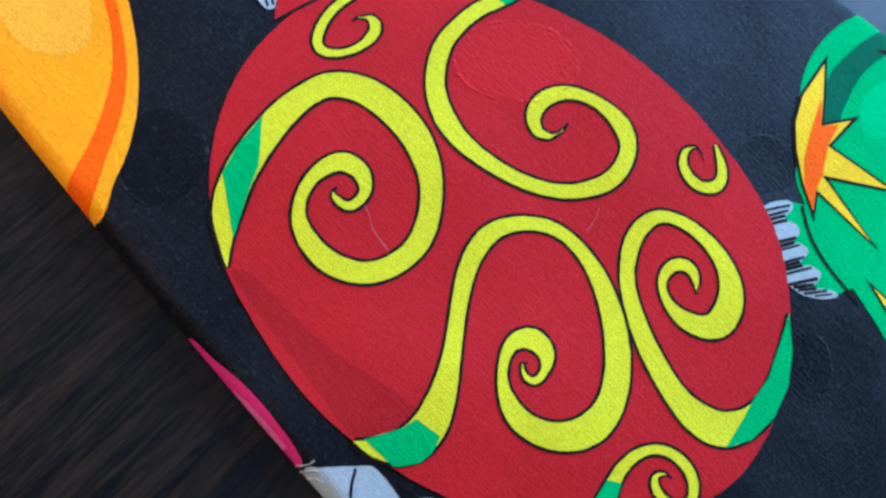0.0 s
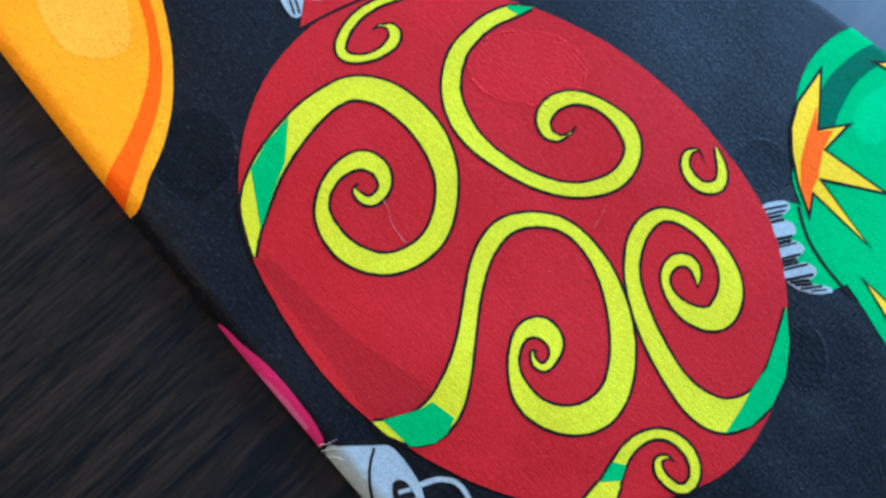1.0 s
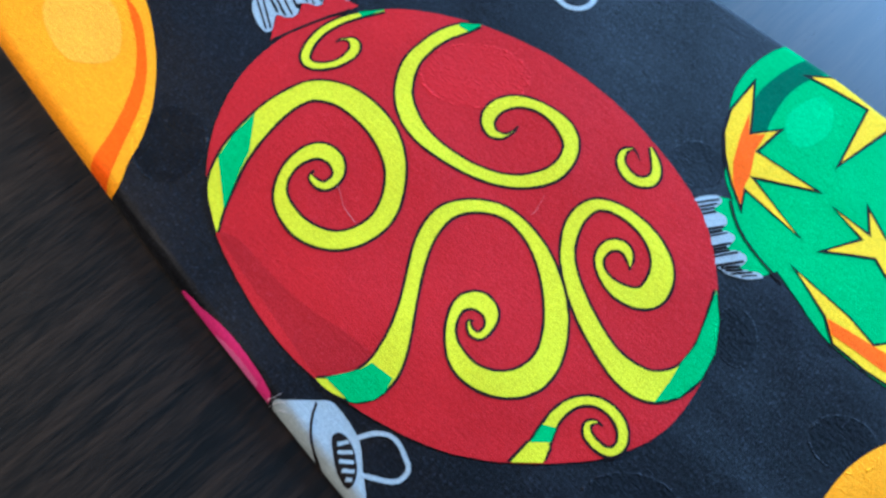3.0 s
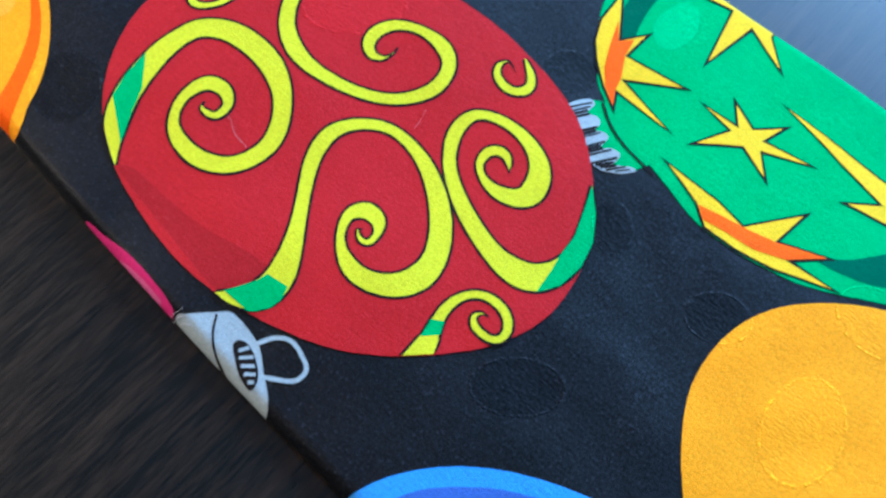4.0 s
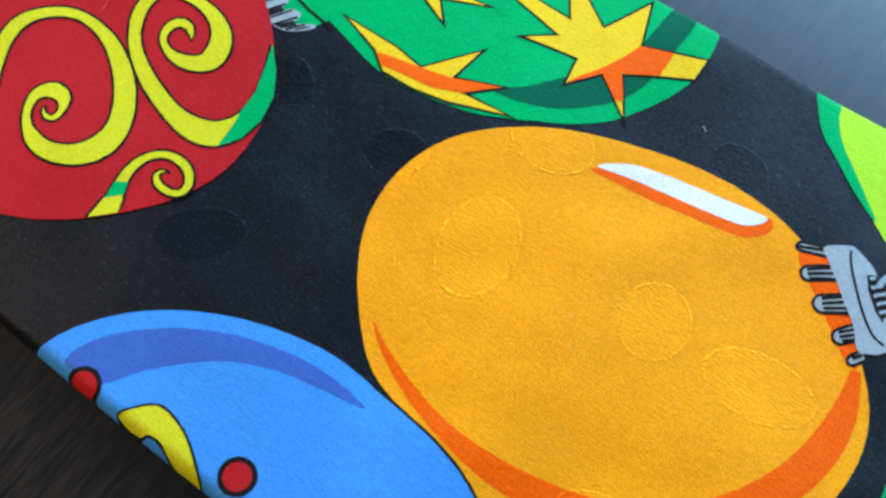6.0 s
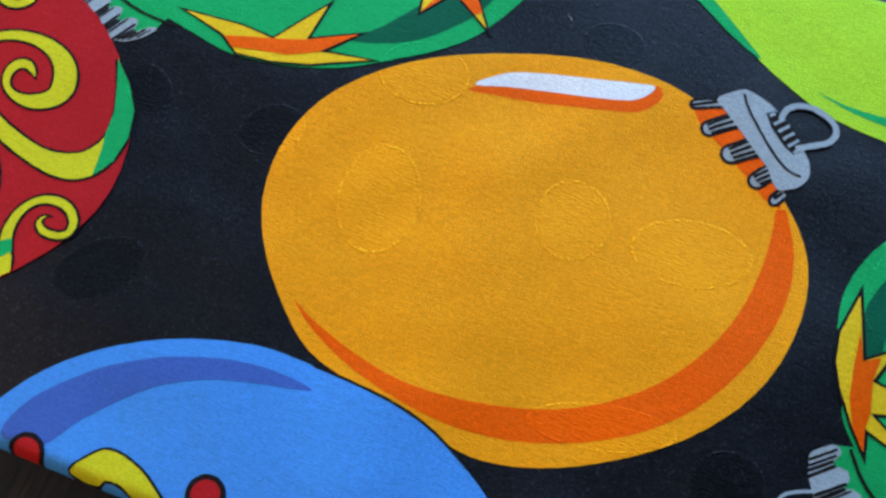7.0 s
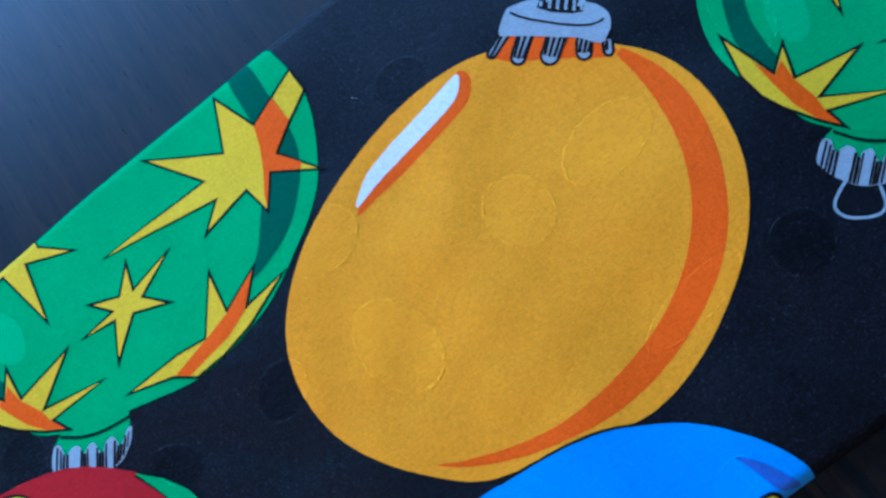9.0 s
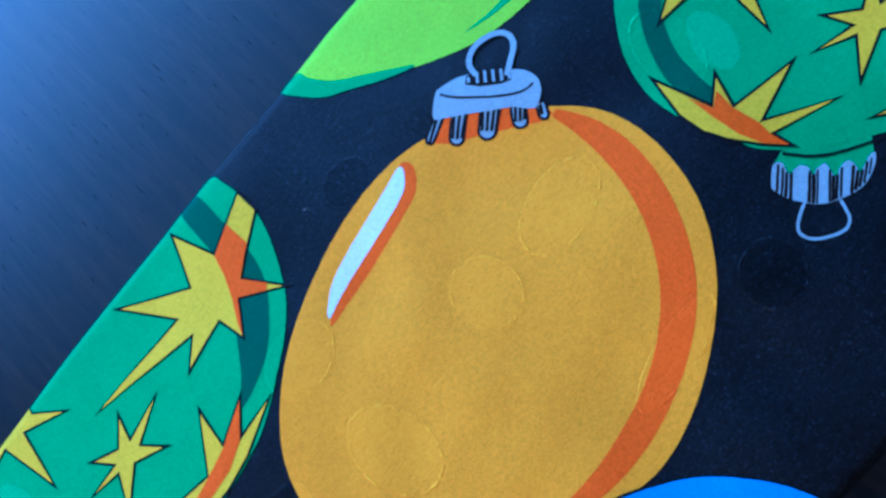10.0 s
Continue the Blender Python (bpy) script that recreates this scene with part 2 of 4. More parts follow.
PINK = [(-44.9, 45.8), (-44.6, 42.1), (-44.3, 38.2), (-44.6, 33.8), (-45.4, 29.4), (-46.6, 29.2), (-48.4, 32.9), (-47.4, 42.2)]
PINK_SHINE = [(-45.65, 38.86, 0.67), (-45.59, 35.33, 0.67), (-45.98, 31.16, 0.67)]
SILVER_CAP = [(-46, 28.3), (-44.6, 27.3), (-42.3, 25.1), (-41.1, 23.8), (-41, 21.9), (-41.4, 19.5), (-42, 17.9), (-43.8, 15.5), (-45.5, 13.1), (-47.2, 11.9), (-48.2, 12.9), (-48.1, 19.2), (-47.6, 24.7)]
SILVER_LINE = [(-42.36, 24.84, 0.3), (-44.18, 23.71, 0.3), (-45.87, 21.7, 0.3), (-46.91, 18.99, 0.3)]
SILVER_SPRING = [(-43.6, 20.8), (-42.5, 20.1), (-42.8, 18.2), (-44.2, 16), (-45.7, 15.2), (-46.3, 15.8), (-45.6, 18.1)]
SILVER_SPRING_LINES = [[(-43.77, 19.77, 0.44), (-42.67, 19.1, 0.44)], [(-44.35, 19.09, 0.44), (-43.14, 17.95, 0.44)], [(-44.89, 18.26, 0.44), (-43.79, 17.02, 0.44)], [(-45.39, 17.28, 0.44), (-44.43, 16.19, 0.44)], [(-45.75, 16.25, 0.44), (-45.24, 15.68, 0.44)]]
SILVER_LOOP = [(-42.09, 18.89, 0.56), (-40.39, 18.1, 0.56), (-39.11, 16.89, 0.56), (-38.71, 15.32, 0.56), (-39.36, 13.25, 0.56), (-40.03, 12.12, 0.56), (-41.58, 12.09, 0.56), (-42.6, 13.03, 0.56), (-44.22, 15.52, 0.56)]
BLUE_BODY = [(-47.3, -1.8), (-43.1, -3.3), (-38.6, -6.4), (-34.9, -10.4), (-31.9, -15), (-29.3, -20.7), (-27.7, -26.5), (-26.8, -31.8), (-27.2, -37.4), (-27.4, -40.8), (-28.1, -46.9), (-29.3, -51.8), (-31.4, -56.1), (-33.9, -59.8), (-36, -62.4), (-41.3, -66.7), (-45.1, -68.4), (-48, -69.1), (-53.7, -65.5), (-57.1, -44), (-54.5, -29.4), (-53.9, -2.8)]
BLUE_OUTLINE = [(-27.08, -37, 0.33), (-27.37, -40.77, 0.33), (-28.12, -46.93, 0.33), (-29.35, -51.8, 0.33), (-31.42, -56.12, 0.33), (-32.96, -58.68, 0.33)]
BLUE_SHADE = [(-46.6, -5.7), (-43.2, -6.2), (-39.4, -9), (-35.1, -14.1), (-31.9, -20.3), (-29.8, -27.3), (-29.2, -32.8), (-29.9, -38), (-31.2, -31.8), (-32.7, -26.2), (-35.1, -21.2), (-38, -17.6), (-41.9, -13.9), (-45.3, -11.6), (-46.1, -10.2)]
BLUE_SHADE_B = [(-41, -62.7), (-43.2, -64.8), (-45.6, -66.1), (-48, -67), (-47.4, -64.8), (-45, -63.9), (-42.5, -63.2)]
BLUE_LEAF = [(-48, -59.9), (-47, -61.6), (-47.1, -63.2), (-47.9, -63.9), (-48.7, -62.8), (-49.1, -61), (-49.2, -59.8)]
RED_SHADE = [(-37.3, 47.8), (-38.1, 44.4), (-38.9, 38.7), (-39.7, 33.2), (-40.3, 27.6), (-38.5, 25.5), (-34.4, 24.3), (-34.4, 28), (-35.7, 33.9), (-36.1, 40), (-36.1, 45.7)]
DOTS = [(-47.4, -9.3), (-44.9, -31.0)]
BLUE_ARC = [(-47.7, -15.2), (-45.9, -16.2), (-44.1, -18.1), (-44.1, -20.7), (-45.4, -24), (-48.4, -28), (-49.1, -26.4), (-48.3, -23.9), (-47.2, -21.5), (-47.2, -19.6), (-48.1, -18.4)]
LIME_BODY = [(42.4, -61.3), (39.8, -62.3), (37, -64.4), (34.4, -67.9), (31.4, -71.9), (28.9, -76.4), (29.4, -75.2), (27.4, -78.3), (25.2, -82.1), (23.8, -85.7), (22.8, -90.6), (22.4, -94.7), (22.2, -98.1), (22.3, -100.7), (25.9, -109.3), (36, -112.2), (46.7, -94.1), (53.8, -85.2), (51.7, -64.3)]
LIME_GREEN = [(42.8, -60.7), (42.6, -64.2), (40.5, -64.9), (37.2, -67), (33.8, -70.8), (29.2, -76.1), (31.3, -71.8), (34.3, -67.7), (36.8, -64.3), (39.7, -62.2)]
LIME_CRESCENT = [(26.7, -83.8), (25.9, -88.2), (25.9, -93.1), (27.1, -95.7), (27.9, -100.3), (29.9, -105.1), (27.1, -105.2), (25, -100.5), (24.9, -96.6), (24.6, -92.5), (25.3, -88.3)]
FAR_LOOP = [(24.23, 44.89, 0.75), (23.42, 47.09, 0.75), (21.08, 48.09, 0.75), (19.45, 47.41, 0.75), (18.29, 45.71, 0.75), (17.99, 43.56, 0.75), (18.79, 41.81, 0.75), (20.61, 40.98, 0.75), (22.73, 41.45, 0.75), (23.92, 43.14, 0.75), (24.23, 44.89, 0.75)]
FAR_CAP = [(25.7, 43.9), (24.3, 42), (25.1, 40.2), (27.2, 39), (29.7, 39.5), (32, 41.1), (30.2, 44.8)]
FAR_BODY = [(32.4, 38.1), (34.5, 34.8), (36.9, 32.7), (38.7, 35.7), (37.2, 40.3), (33.3, 41.2)]
FIGURES = [(-4.9, -36.7, 5, 7.1, -1.39), (-0, -60, 4.5, 5.2, -1.39), (0.4, -74.6, 7, 4.3, -1.39), (13.3, -36, 5.7, 4.4, -1.4), (-24.4, -7.7, 5.8, 3.6, -0.85), (14, 15.4, 3.7, 3.3, -0.75), (0, -3.1, 2.7, 3.7, -0.78), (25.3, -57.8, 3.9, 3.2, -1.6), (-25.2, -85.5, 4, 4.3, -2.23), (-23.1, -70.6, 8.2, 2.6, -1.38), (-44.9, -60.5, 2.8, 4.5, -2.28), (3.7, -98.9, 3.8, 6.3, -1.75), (-34.2, 60.9, 4.5, 5.2, -0.83), (1, 43.2, 7.1, 4.7, -0.74), (-0.4, -20.5, 4.2, 3.4, -1.0)]
TURNED = (1.005, -20.5, -31.85, -101.45)
LEFT = [-47.69, 0.04019, 0.0004651]
RIGHT = [40.92, -0.08377, -0.001318, -9.95e-06]
SWIRLS = []
SWIRLS.append(([(-37.26, 48.28, 0.07), (-35.38, 50.52, 1.68), (-33.25, 52.52, 3.22), (-30.02, 54.3, 3.5), (-26.27, 55.39, 3.4), (-22.15, 56.01, 3.13), (-18.47, 55.86, 2.74), (-15.64, 54.77, 2.98), (-13.61, 51.77, 3.37), (-13.05, 47.67, 3.52), (-13.79, 43.66, 3.27), (-16.11, 39.76, 2.57), (-20.2, 36.88, 2.54), (-23.98, 36.54, 2.44), (-27.58, 38.05, 2.49), (-29.57, 41.61, 2.6), (-29.35, 45.35, 2.15), (-27.85, 47.78, 1.47), (-24.61, 49.16, 1.55), (-21.25, 48.39, 2.22), (-20.4, 46.12, 2.09), (-21.62, 44.19, 1.37), (-23.9, 44.21, 1.13), (-24.37, 45.81, 0.89)],
    [(-24.11, 46.54), (-23.36, 46.65)], [(-30.9, 55.6), (-27.6, 56.7), (-23.8, 57.2), (-27.7, 53.7), (-30.6, 52.3), (-34.7, 50.0)]))
SWIRLS.append(([(7.17, 48.22, 0.17), (5.19, 49.43, 1.68), (2.21, 50.4, 1.83), (-1.13, 50.5, 1.9), (-4.22, 49.92, 2.17), (-7.6, 47.6, 2.3), (-9.56, 44.3, 2.56), (-10.14, 40.73, 2.23), (-9.47, 36.66, 1.86), (-7.97, 32.73, 1.77), (-5.3, 29.1, 1.77), (-1.13, 26.76, 2.12), (2.89, 27.58, 2.01), (4.58, 30.21, 2.33), (4.4, 33.87, 1.53), (2.83, 36.94, 1.73), (0.17, 38.26, 2.01), (-2.1, 37.76, 1.81), (-2.99, 36.21, 1.42), (-2.45, 35.0, 0.85), (-1.77, 34.61, 0.23)],
    [(-0.83, 34.37), (0.23, 34.47)], [(7.2, 48.2), (5.3, 50.3), (4.8, 50.1), (5.2, 48.6)]))
SWIRLS.append(([(-0.96, 58.11, 0.25), (-3.66, 59.63, 0.83), (-6.3, 60.64, 1.04), (-9.11, 61.02, 1.11), (-11.82, 60.48, 1.2), (-13.69, 59.38, 1.27), (-13.92, 58.15, 1.23), (-12.74, 56.87, 1.01), (-10.8, 56.01, 1.03), (-8.55, 55.98, 1.34), (-7.51, 56.66, 1.42), (-7.38, 57.48, 1.07), (-7.71, 58.01, 0.29)],
    [(-8.28, 58.54), (-9.16, 58.64)], [(-3.8, 60.2), (-0.9, 58.2), (-3.9, 59.3)]))
SWIRLS.append(([(11.17, 21.18, 0.43), (10.22, 19.52, 1.11), (9.07, 18.24, 1.33), (7.62, 17.9, 1.53), (6.22, 19.06, 1.44), (6.03, 20.92, 1.41), (6.73, 22.47, 1.11), (7.96, 23.07, 0.9), (8.79, 22.87, 0.4)],
    [(9.27, 22.6), (9.2, 21.76), (8.66, 20.8)], []))
SWIRLS.append(([(-40.49, 27.1, 0.13), (-39.34, 24.89, 2.27), (-37.18, 22.9, 3.75), (-34.14, 22.65, 3.86), (-30.55, 24.11, 2.88), (-26.74, 26.44, 1.98), (-22.97, 29.07, 1.92), (-19.15, 31.34, 2.18), (-15.76, 32.09, 2.25), (-13.38, 31.49, 1.9), (-11.27, 30.02, 1.74), (-9.56, 27.71, 1.67), (-9.0, 24.73, 1.69), (-9.62, 20.95, 2.09), (-11.73, 16.87, 2.62), (-14.71, 13.33, 3.03), (-18.4, 10.8, 3.16), (-22.03, 10.3, 3.55), (-25.05, 11.86, 3.19), (-26.86, 14.66, 2.75), (-27.02, 17.57, 2.39), (-25.65, 20.44, 1.27), (-23.1, 22.17, 1.41), (-21.19, 22.18, 2.07), (-19.91, 21.03, 2.52), (-20.06, 19.16, 2.09), (-21.42, 18.04, 1.12), (-23.08, 17.97, 0.95), (-23.5, 18.99, 0.79), (-23.08, 19.86, 0.46)],
    [(-22.72, 20.21), (-22.33, 19.76)], [(-39.6, 26.4), (-36.1, 24.4), (-34.6, 24.1), (-34.1, 21.2), (-35.8, 20.6), (-37.4, 20.8), (-39.0, 21.9), (-39.5, 22.5)]))
SWIRLS.append(([(2.73, 2.65, 0.17), (-0.53, 0.41, 1.66), (-3.87, -1.33, 2.48), (-7.35, -2.02, 2.96), (-10.18, -1.44, 3.5), (-12.41, 0.12, 3.94), (-13.35, 2.73, 3.62), (-13.25, 6.32, 2.72), (-11.93, 10.95, 2.47), (-9.97, 15.06, 2.09), (-7.42, 18.43, 1.83), (-3.99, 20.57, 2.09), (-1.15, 20.8, 1.85), (0.62, 19.79, 1.55), (1.8, 17.24, 1.61), (1.93, 13.53, 1.91), (0.75, 10.24, 2.52), (-1.32, 8.27, 3.22), (-3.8, 7.62, 3.32), (-5.59, 8.71, 2.62), (-6.56, 11.12, 2.03), (-6.27, 13.63, 1.16), (-5.13, 15.21, 1.15), (-3.42, 15.65, 1.5), (-2.08, 14.95, 1.58), (-1.79, 13.59, 1.38), (-2.5, 12.45, 0.88)],
    [(-3.09, 11.93), (-3.52, 11.65)], [(2.7, 2.6), (-0.1, -0.3), (-3.4, -2.5), (-7.2, -3.5), (-10.8, -3.1), (-13.5, -1.5), (-9.9, -1.0), (-7.4, -0.5), (-4.4, -0.2), (-0.9, 1.1)]))
SWIRLS.append(([(-27.28, 4.13, 2.38), (-24.66, 5.03, 1.67), (-22.26, 5.34, 1.45), (-20.08, 4.77, 1.19), (-18.51, 3.34, 1.25), (-17.92, 1.19, 1.34), (-18.58, -1.03, 1.34), (-20.19, -2.26, 1.25), (-21.8, -1.79, 1.09), (-22.26, -0.11, 1.16), (-21.98, 1.46, 1.07), (-21.19, 2.1, 0.85), (-20.61, 1.96, 0.55)],
    [(-20.12, 1.5), (-20.08, 0.72)], [(-27.6, 5.2), (-25.1, 5.7), (-24.2, 4.3), (-25.8, 3.6)]))


def weave_group():
    """Thread relief of the cloth and its round woven figures: height and figure mask from the place on the cloth."""
    g = bpy.data.node_groups.new("weave", "ShaderNodeTree")
    for n in ("Height", "Figure", "Grain", "Cloud", "Stitch"):
        g.interface.new_socket(n, in_out="OUTPUT", socket_type="NodeSocketFloat")
    nodes, links = g.nodes, g.links
    out = nodes.new("NodeGroupOutput")
    geo = nodes.new("ShaderNodeNewGeometry")
    sep = nodes.new("ShaderNodeSeparateXYZ")
    links.new(geo.outputs["Position"], sep.inputs[0])
    px, py = sep.outputs[0], sep.outputs[1]
    mask = rim = None
    for cx, cy, rx, ry, turn in FIGURES:
        dx = math_node(nodes, links, "SUBTRACT", px, cx * MM)
        dy = math_node(nodes, links, "SUBTRACT", py, cy * MM)
        ca, sa = math.cos(turn), math.sin(turn)
        u = math_node(nodes, links, "MULTIPLY_ADD", dx, ca / rx / MM, math_node(nodes, links, "MULTIPLY", dy, sa / rx / MM))
        v = math_node(nodes, links, "MULTIPLY_ADD", dy, ca / ry / MM, math_node(nodes, links, "MULTIPLY", dx, -sa / ry / MM))
        r2 = math_node(nodes, links, "MULTIPLY_ADD", u, u, math_node(nodes, links, "MULTIPLY", v, v))
        inside = span(nodes, links, r2, 0.8, 1.1, 1.0, 0.0)
        edge = math_node(nodes, links, "ABSOLUTE", math_node(nodes, links, "SUBTRACT", r2, 1.0))
        ring = span(nodes, links, edge, 0.0, 0.10, 1.0, 0.0)
        mask = inside if mask is None else math_node(nodes, links, "MAXIMUM", mask, inside)
        rim = ring if rim is None else math_node(nodes, links, "MAXIMUM", rim, ring)
    # threads at 45 degrees to the tie, which is cut on the bias
    pos = geo.outputs["Position"]
    def thread(turn, across, along):
        mp = nodes.new("ShaderNodeMapping")
        mp.inputs["Rotation"].default_value = (0, 0, radians(turn))
        mp.inputs["Scale"].default_value = (across, along, 1.0)
        links.new(pos, mp.inputs["Vector"])
        return span(nodes, links, noise_node(nodes, links, mp.outputs[0], 1.0, 2.0, 0.5), 0.3, 0.7, -1.0, 1.0)
    t1, t2 = thread(45, 3600.0, 650.0), thread(-45, 3300.0, 600.0)
    figure_thread = math_node(nodes, links, "MULTIPLY", thread(98, 4200.0, 900.0), 1.0)
    # the crossing of single threads, a third of a millimetre apart, pushed about a little
    sway = math_node(nodes, links, "MULTIPLY", noise_node(nodes, links, pos, 900.0, 2.0, 0.5), 5.0)
    over = math_node(nodes, links, "SINE", math_node(nodes, links, "ADD", math_node(nodes, links, "MULTIPLY", math_node(nodes, links, "ADD", px, py), 12500.0), sway))
    under = math_node(nodes, links, "SINE", math_node(nodes, links, "ADD", math_node(nodes, links, "MULTIPLY", math_node(nodes, links, "SUBTRACT", px, py), 12500.0), sway))
    crossing = math_node(nodes, links, "MULTIPLY", over, under)
    threads = math_node(nodes, links, "MULTIPLY_ADD", t1, 0.35, math_node(nodes, links, "MULTIPLY", t2, 0.3))
    threads = math_node(nodes, links, "MULTIPLY_ADD", crossing, 0.9, threads)
    mix = nodes.new("ShaderNodeMix")
    links.new(mask, mix.inputs["Factor"])
    links.new(threads, mix.inputs["A"])
    links.new(figure_thread, mix.inputs["B"])
    fuzz = noise_node(nodes, links, pos, 2600.0, 3.0, 0.7)
    pucker = noise_node(nodes, links, pos, 260.0, 4.0, 0.6)
    crepe_map = nodes.new("ShaderNodeMapping")
    crepe_map.inputs["Scale"].default_value = (1250.0, 560.0, 1.0)
    links.new(pos, crepe_map.inputs["Vector"])
    crepe = noise_node(nodes, links, crepe_map.outputs[0], 1.0, 3.0, 0.55)
    broken = span(nodes, links, noise_node(nodes, links, pos, 700.0, 3.0), 0.42, 0.6, 0.0, 1.0)
    h = math_node(nodes, links, "MULTIPLY", mix.outputs["Result"], 0.5)
    h = math_node(nodes, links, "MULTIPLY_ADD", fuzz, 1.6, h)
    h = math_node(nodes, links, "MULTIPLY_ADD", pucker, 3.5, h)
    h = math_node(nodes, links, "MULTIPLY_ADD", crepe, 1.1, h)
    fold = noise_node(nodes, links, pos, 62.0, 1.5, 0.5)
    h = math_node(nodes, links, "MULTIPLY_ADD", fold, 14.0, h)
    stitch = math_node(nodes, links, "MULTIPLY", math_node(nodes, links, "MULTIPLY", rim, broken), span(nodes, links, noise_node(nodes, links, pos, 2400.0, 1.0), 0.45, 0.6, 0.2, 1.0))
    h = math_node(nodes, links, "MULTIPLY_ADD", stitch, 5.0, h)
    links.new(stitch, out.inputs["Stitch"])
    h = math_node(nodes, links, "MULTIPLY_ADD", mask, 0.9, h)
    links.new(h, out.inputs["Height"])
    links.new(mask, out.inputs["Figure"])
    links.new(math_node(nodes, links, "MULTIPLY_ADD", threads, 0.16, fuzz), out.inputs["Grain"])
    links.new(noise_node(nodes, links, pos, 90.0, 5.0, 0.6), out.inputs["Cloud"])
    return g


WEAVE = weave_group()


def cloth_material(name, color, rough=0.6, spec=0.08, sheen=0.0, vary=0.17, lint=0.0, relief=0.62, figure=1.05, satin=0.14):
    m, nodes, links, bsdf = nodes_of(name)
    w = nodes.new("ShaderNodeGroup")
    w.node_tree = WEAVE
    grain = span(nodes, links, w.outputs["Grain"], 0.24, 0.76, 1.0 - vary, 1.0 + vary)
    cloud = span(nodes, links, w.outputs["Cloud"], 0.3, 0.7, 1.0 - vary * 0.3, 1.0 + vary * 0.3)
    # woven figures' sheen put into the base colour: paler on dyes, darker on black
    fig = span(nodes, links, w.outputs["Figure"], 0.0, 1.0, 1.0, figure)
    gain = math_node(nodes, links, "MULTIPLY", math_node(nodes, links, "MULTIPLY", grain, cloud), fig)
    gain = math_node(nodes, links, "MULTIPLY", gain, span(nodes, links, w.outputs["Stitch"], 0.0, 1.0, 1.0, 1.6))
    mul = nodes.new("ShaderNodeVectorMath")
    mul.operation = "SCALE"
    mul.inputs[0].default_value = color
    links.new(gain, mul.inputs["Scale"])
    base = mul.outputs[0]
    if lint:
        geo = nodes.new("ShaderNodeNewGeometry")
        specks = span(nodes, links, noise_node(nodes, links, geo.outputs["Position"], 2600.0, 2.0), 0.62, 0.80, 0.0, lint)
        specks = math_node(nodes, links, "MULTIPLY", specks, span(nodes, links, w.outputs["Figure"], 0.0, 1.0, 1.0, min(1.0, figure)))
        mix = nodes.new("ShaderNodeMix")
        mix.data_type = "RGBA"
        links.new(specks, mix.inputs["Factor"])
        links.new(base, mix.inputs["A"])
        mix.inputs["B"].default_value = (0.16, 0.19, 0.25, 1)
        base = mix.outputs["Result"]
    links.new(base, bsdf.inputs["Base Color"])
    bsdf.inputs["Roughness"].default_value, bsdf.inputs["Metallic"].default_value = rough, satin
    links.new(span(nodes, links, w.outputs["Figure"], 0.0, 1.0, spec, spec * min(1.0, figure)), bsdf.inputs["Specular IOR Level"])
    bsdf.inputs["Sheen Weight"].default_value = sheen
    bsdf.inputs["Sheen Roughness"].default_value = 0.5
    bump = nodes.new("ShaderNodeBump")
    bump.inputs["Strength"].default_value = relief
    bump.inputs["Distance"].default_value = 0.00007
    links.new(w.outputs["Height"], bump.inputs["Height"])
    links.new(bump.outputs[0], bsdf.inputs["Normal"])
    return m


BLACK = cloth_material("black_satin", (0.0054, 0.0058, 0.0078), 0.42, 0.12, 0.0, 1.0, 0.16, 0.5, figure=0.78, satin=0.0)
INK = cloth_material("dark_ink", (0.010, 0.007, 0.007), satin=0.0)
DEEP_RED = cloth_material("deep_red_dye", (0.36, 0.011, 0.014), lint=0.12, figure=1.12)
RED = cloth_material("red_dye", (0.46, 0.013, 0.016), lint=0.10, figure=1.10)
YELLOW = cloth_material("yellow_dye", (0.65, 0.61, 0.020))
GREEN = cloth_material("green_dye", (0.0, 0.38, 0.098))
DEEP_GREEN = cloth_material("deep_green_dye", (0.0, 0.105, 0.046))
PALE_GREEN = cloth_material("pale_green_dye", (0.0, 0.46, 0.135))
GOLD = cloth_material("gold_dye", (0.85, 0.53, 0.015))
ORANGE = cloth_material("orange_dye", (0.95, 0.345, 0.007))
PALE_ORANGE = cloth_material("pale_orange_dye", (0.93, 0.40, 0.03))
DEEP_ORANGE = cloth_material("deep_orange_dye", (0.93, 0.115, 0.0))
BLUE = cloth_material("blue_dye", (0.055, 0.28, 0.72))
DEEP_BLUE = cloth_material("deep_blue_dye", (0.050, 0.125, 0.43))
LIME = cloth_material("lime_dye", (0.42, 0.68, 0.03))
PINK_DYE = cloth_material("pink_dye", (0.70, 0.03, 0.20))
PALE_PINK = cloth_material("pale_pink_dye", (0.80, 0.14, 0.36))
SILVER = cloth_material("silver_grey_dye", (0.34, 0.40, 0.42), satin=0.0)
WHITE = cloth_material("white_dye", (0.84, 0.84, 0.81), satin=0.0)


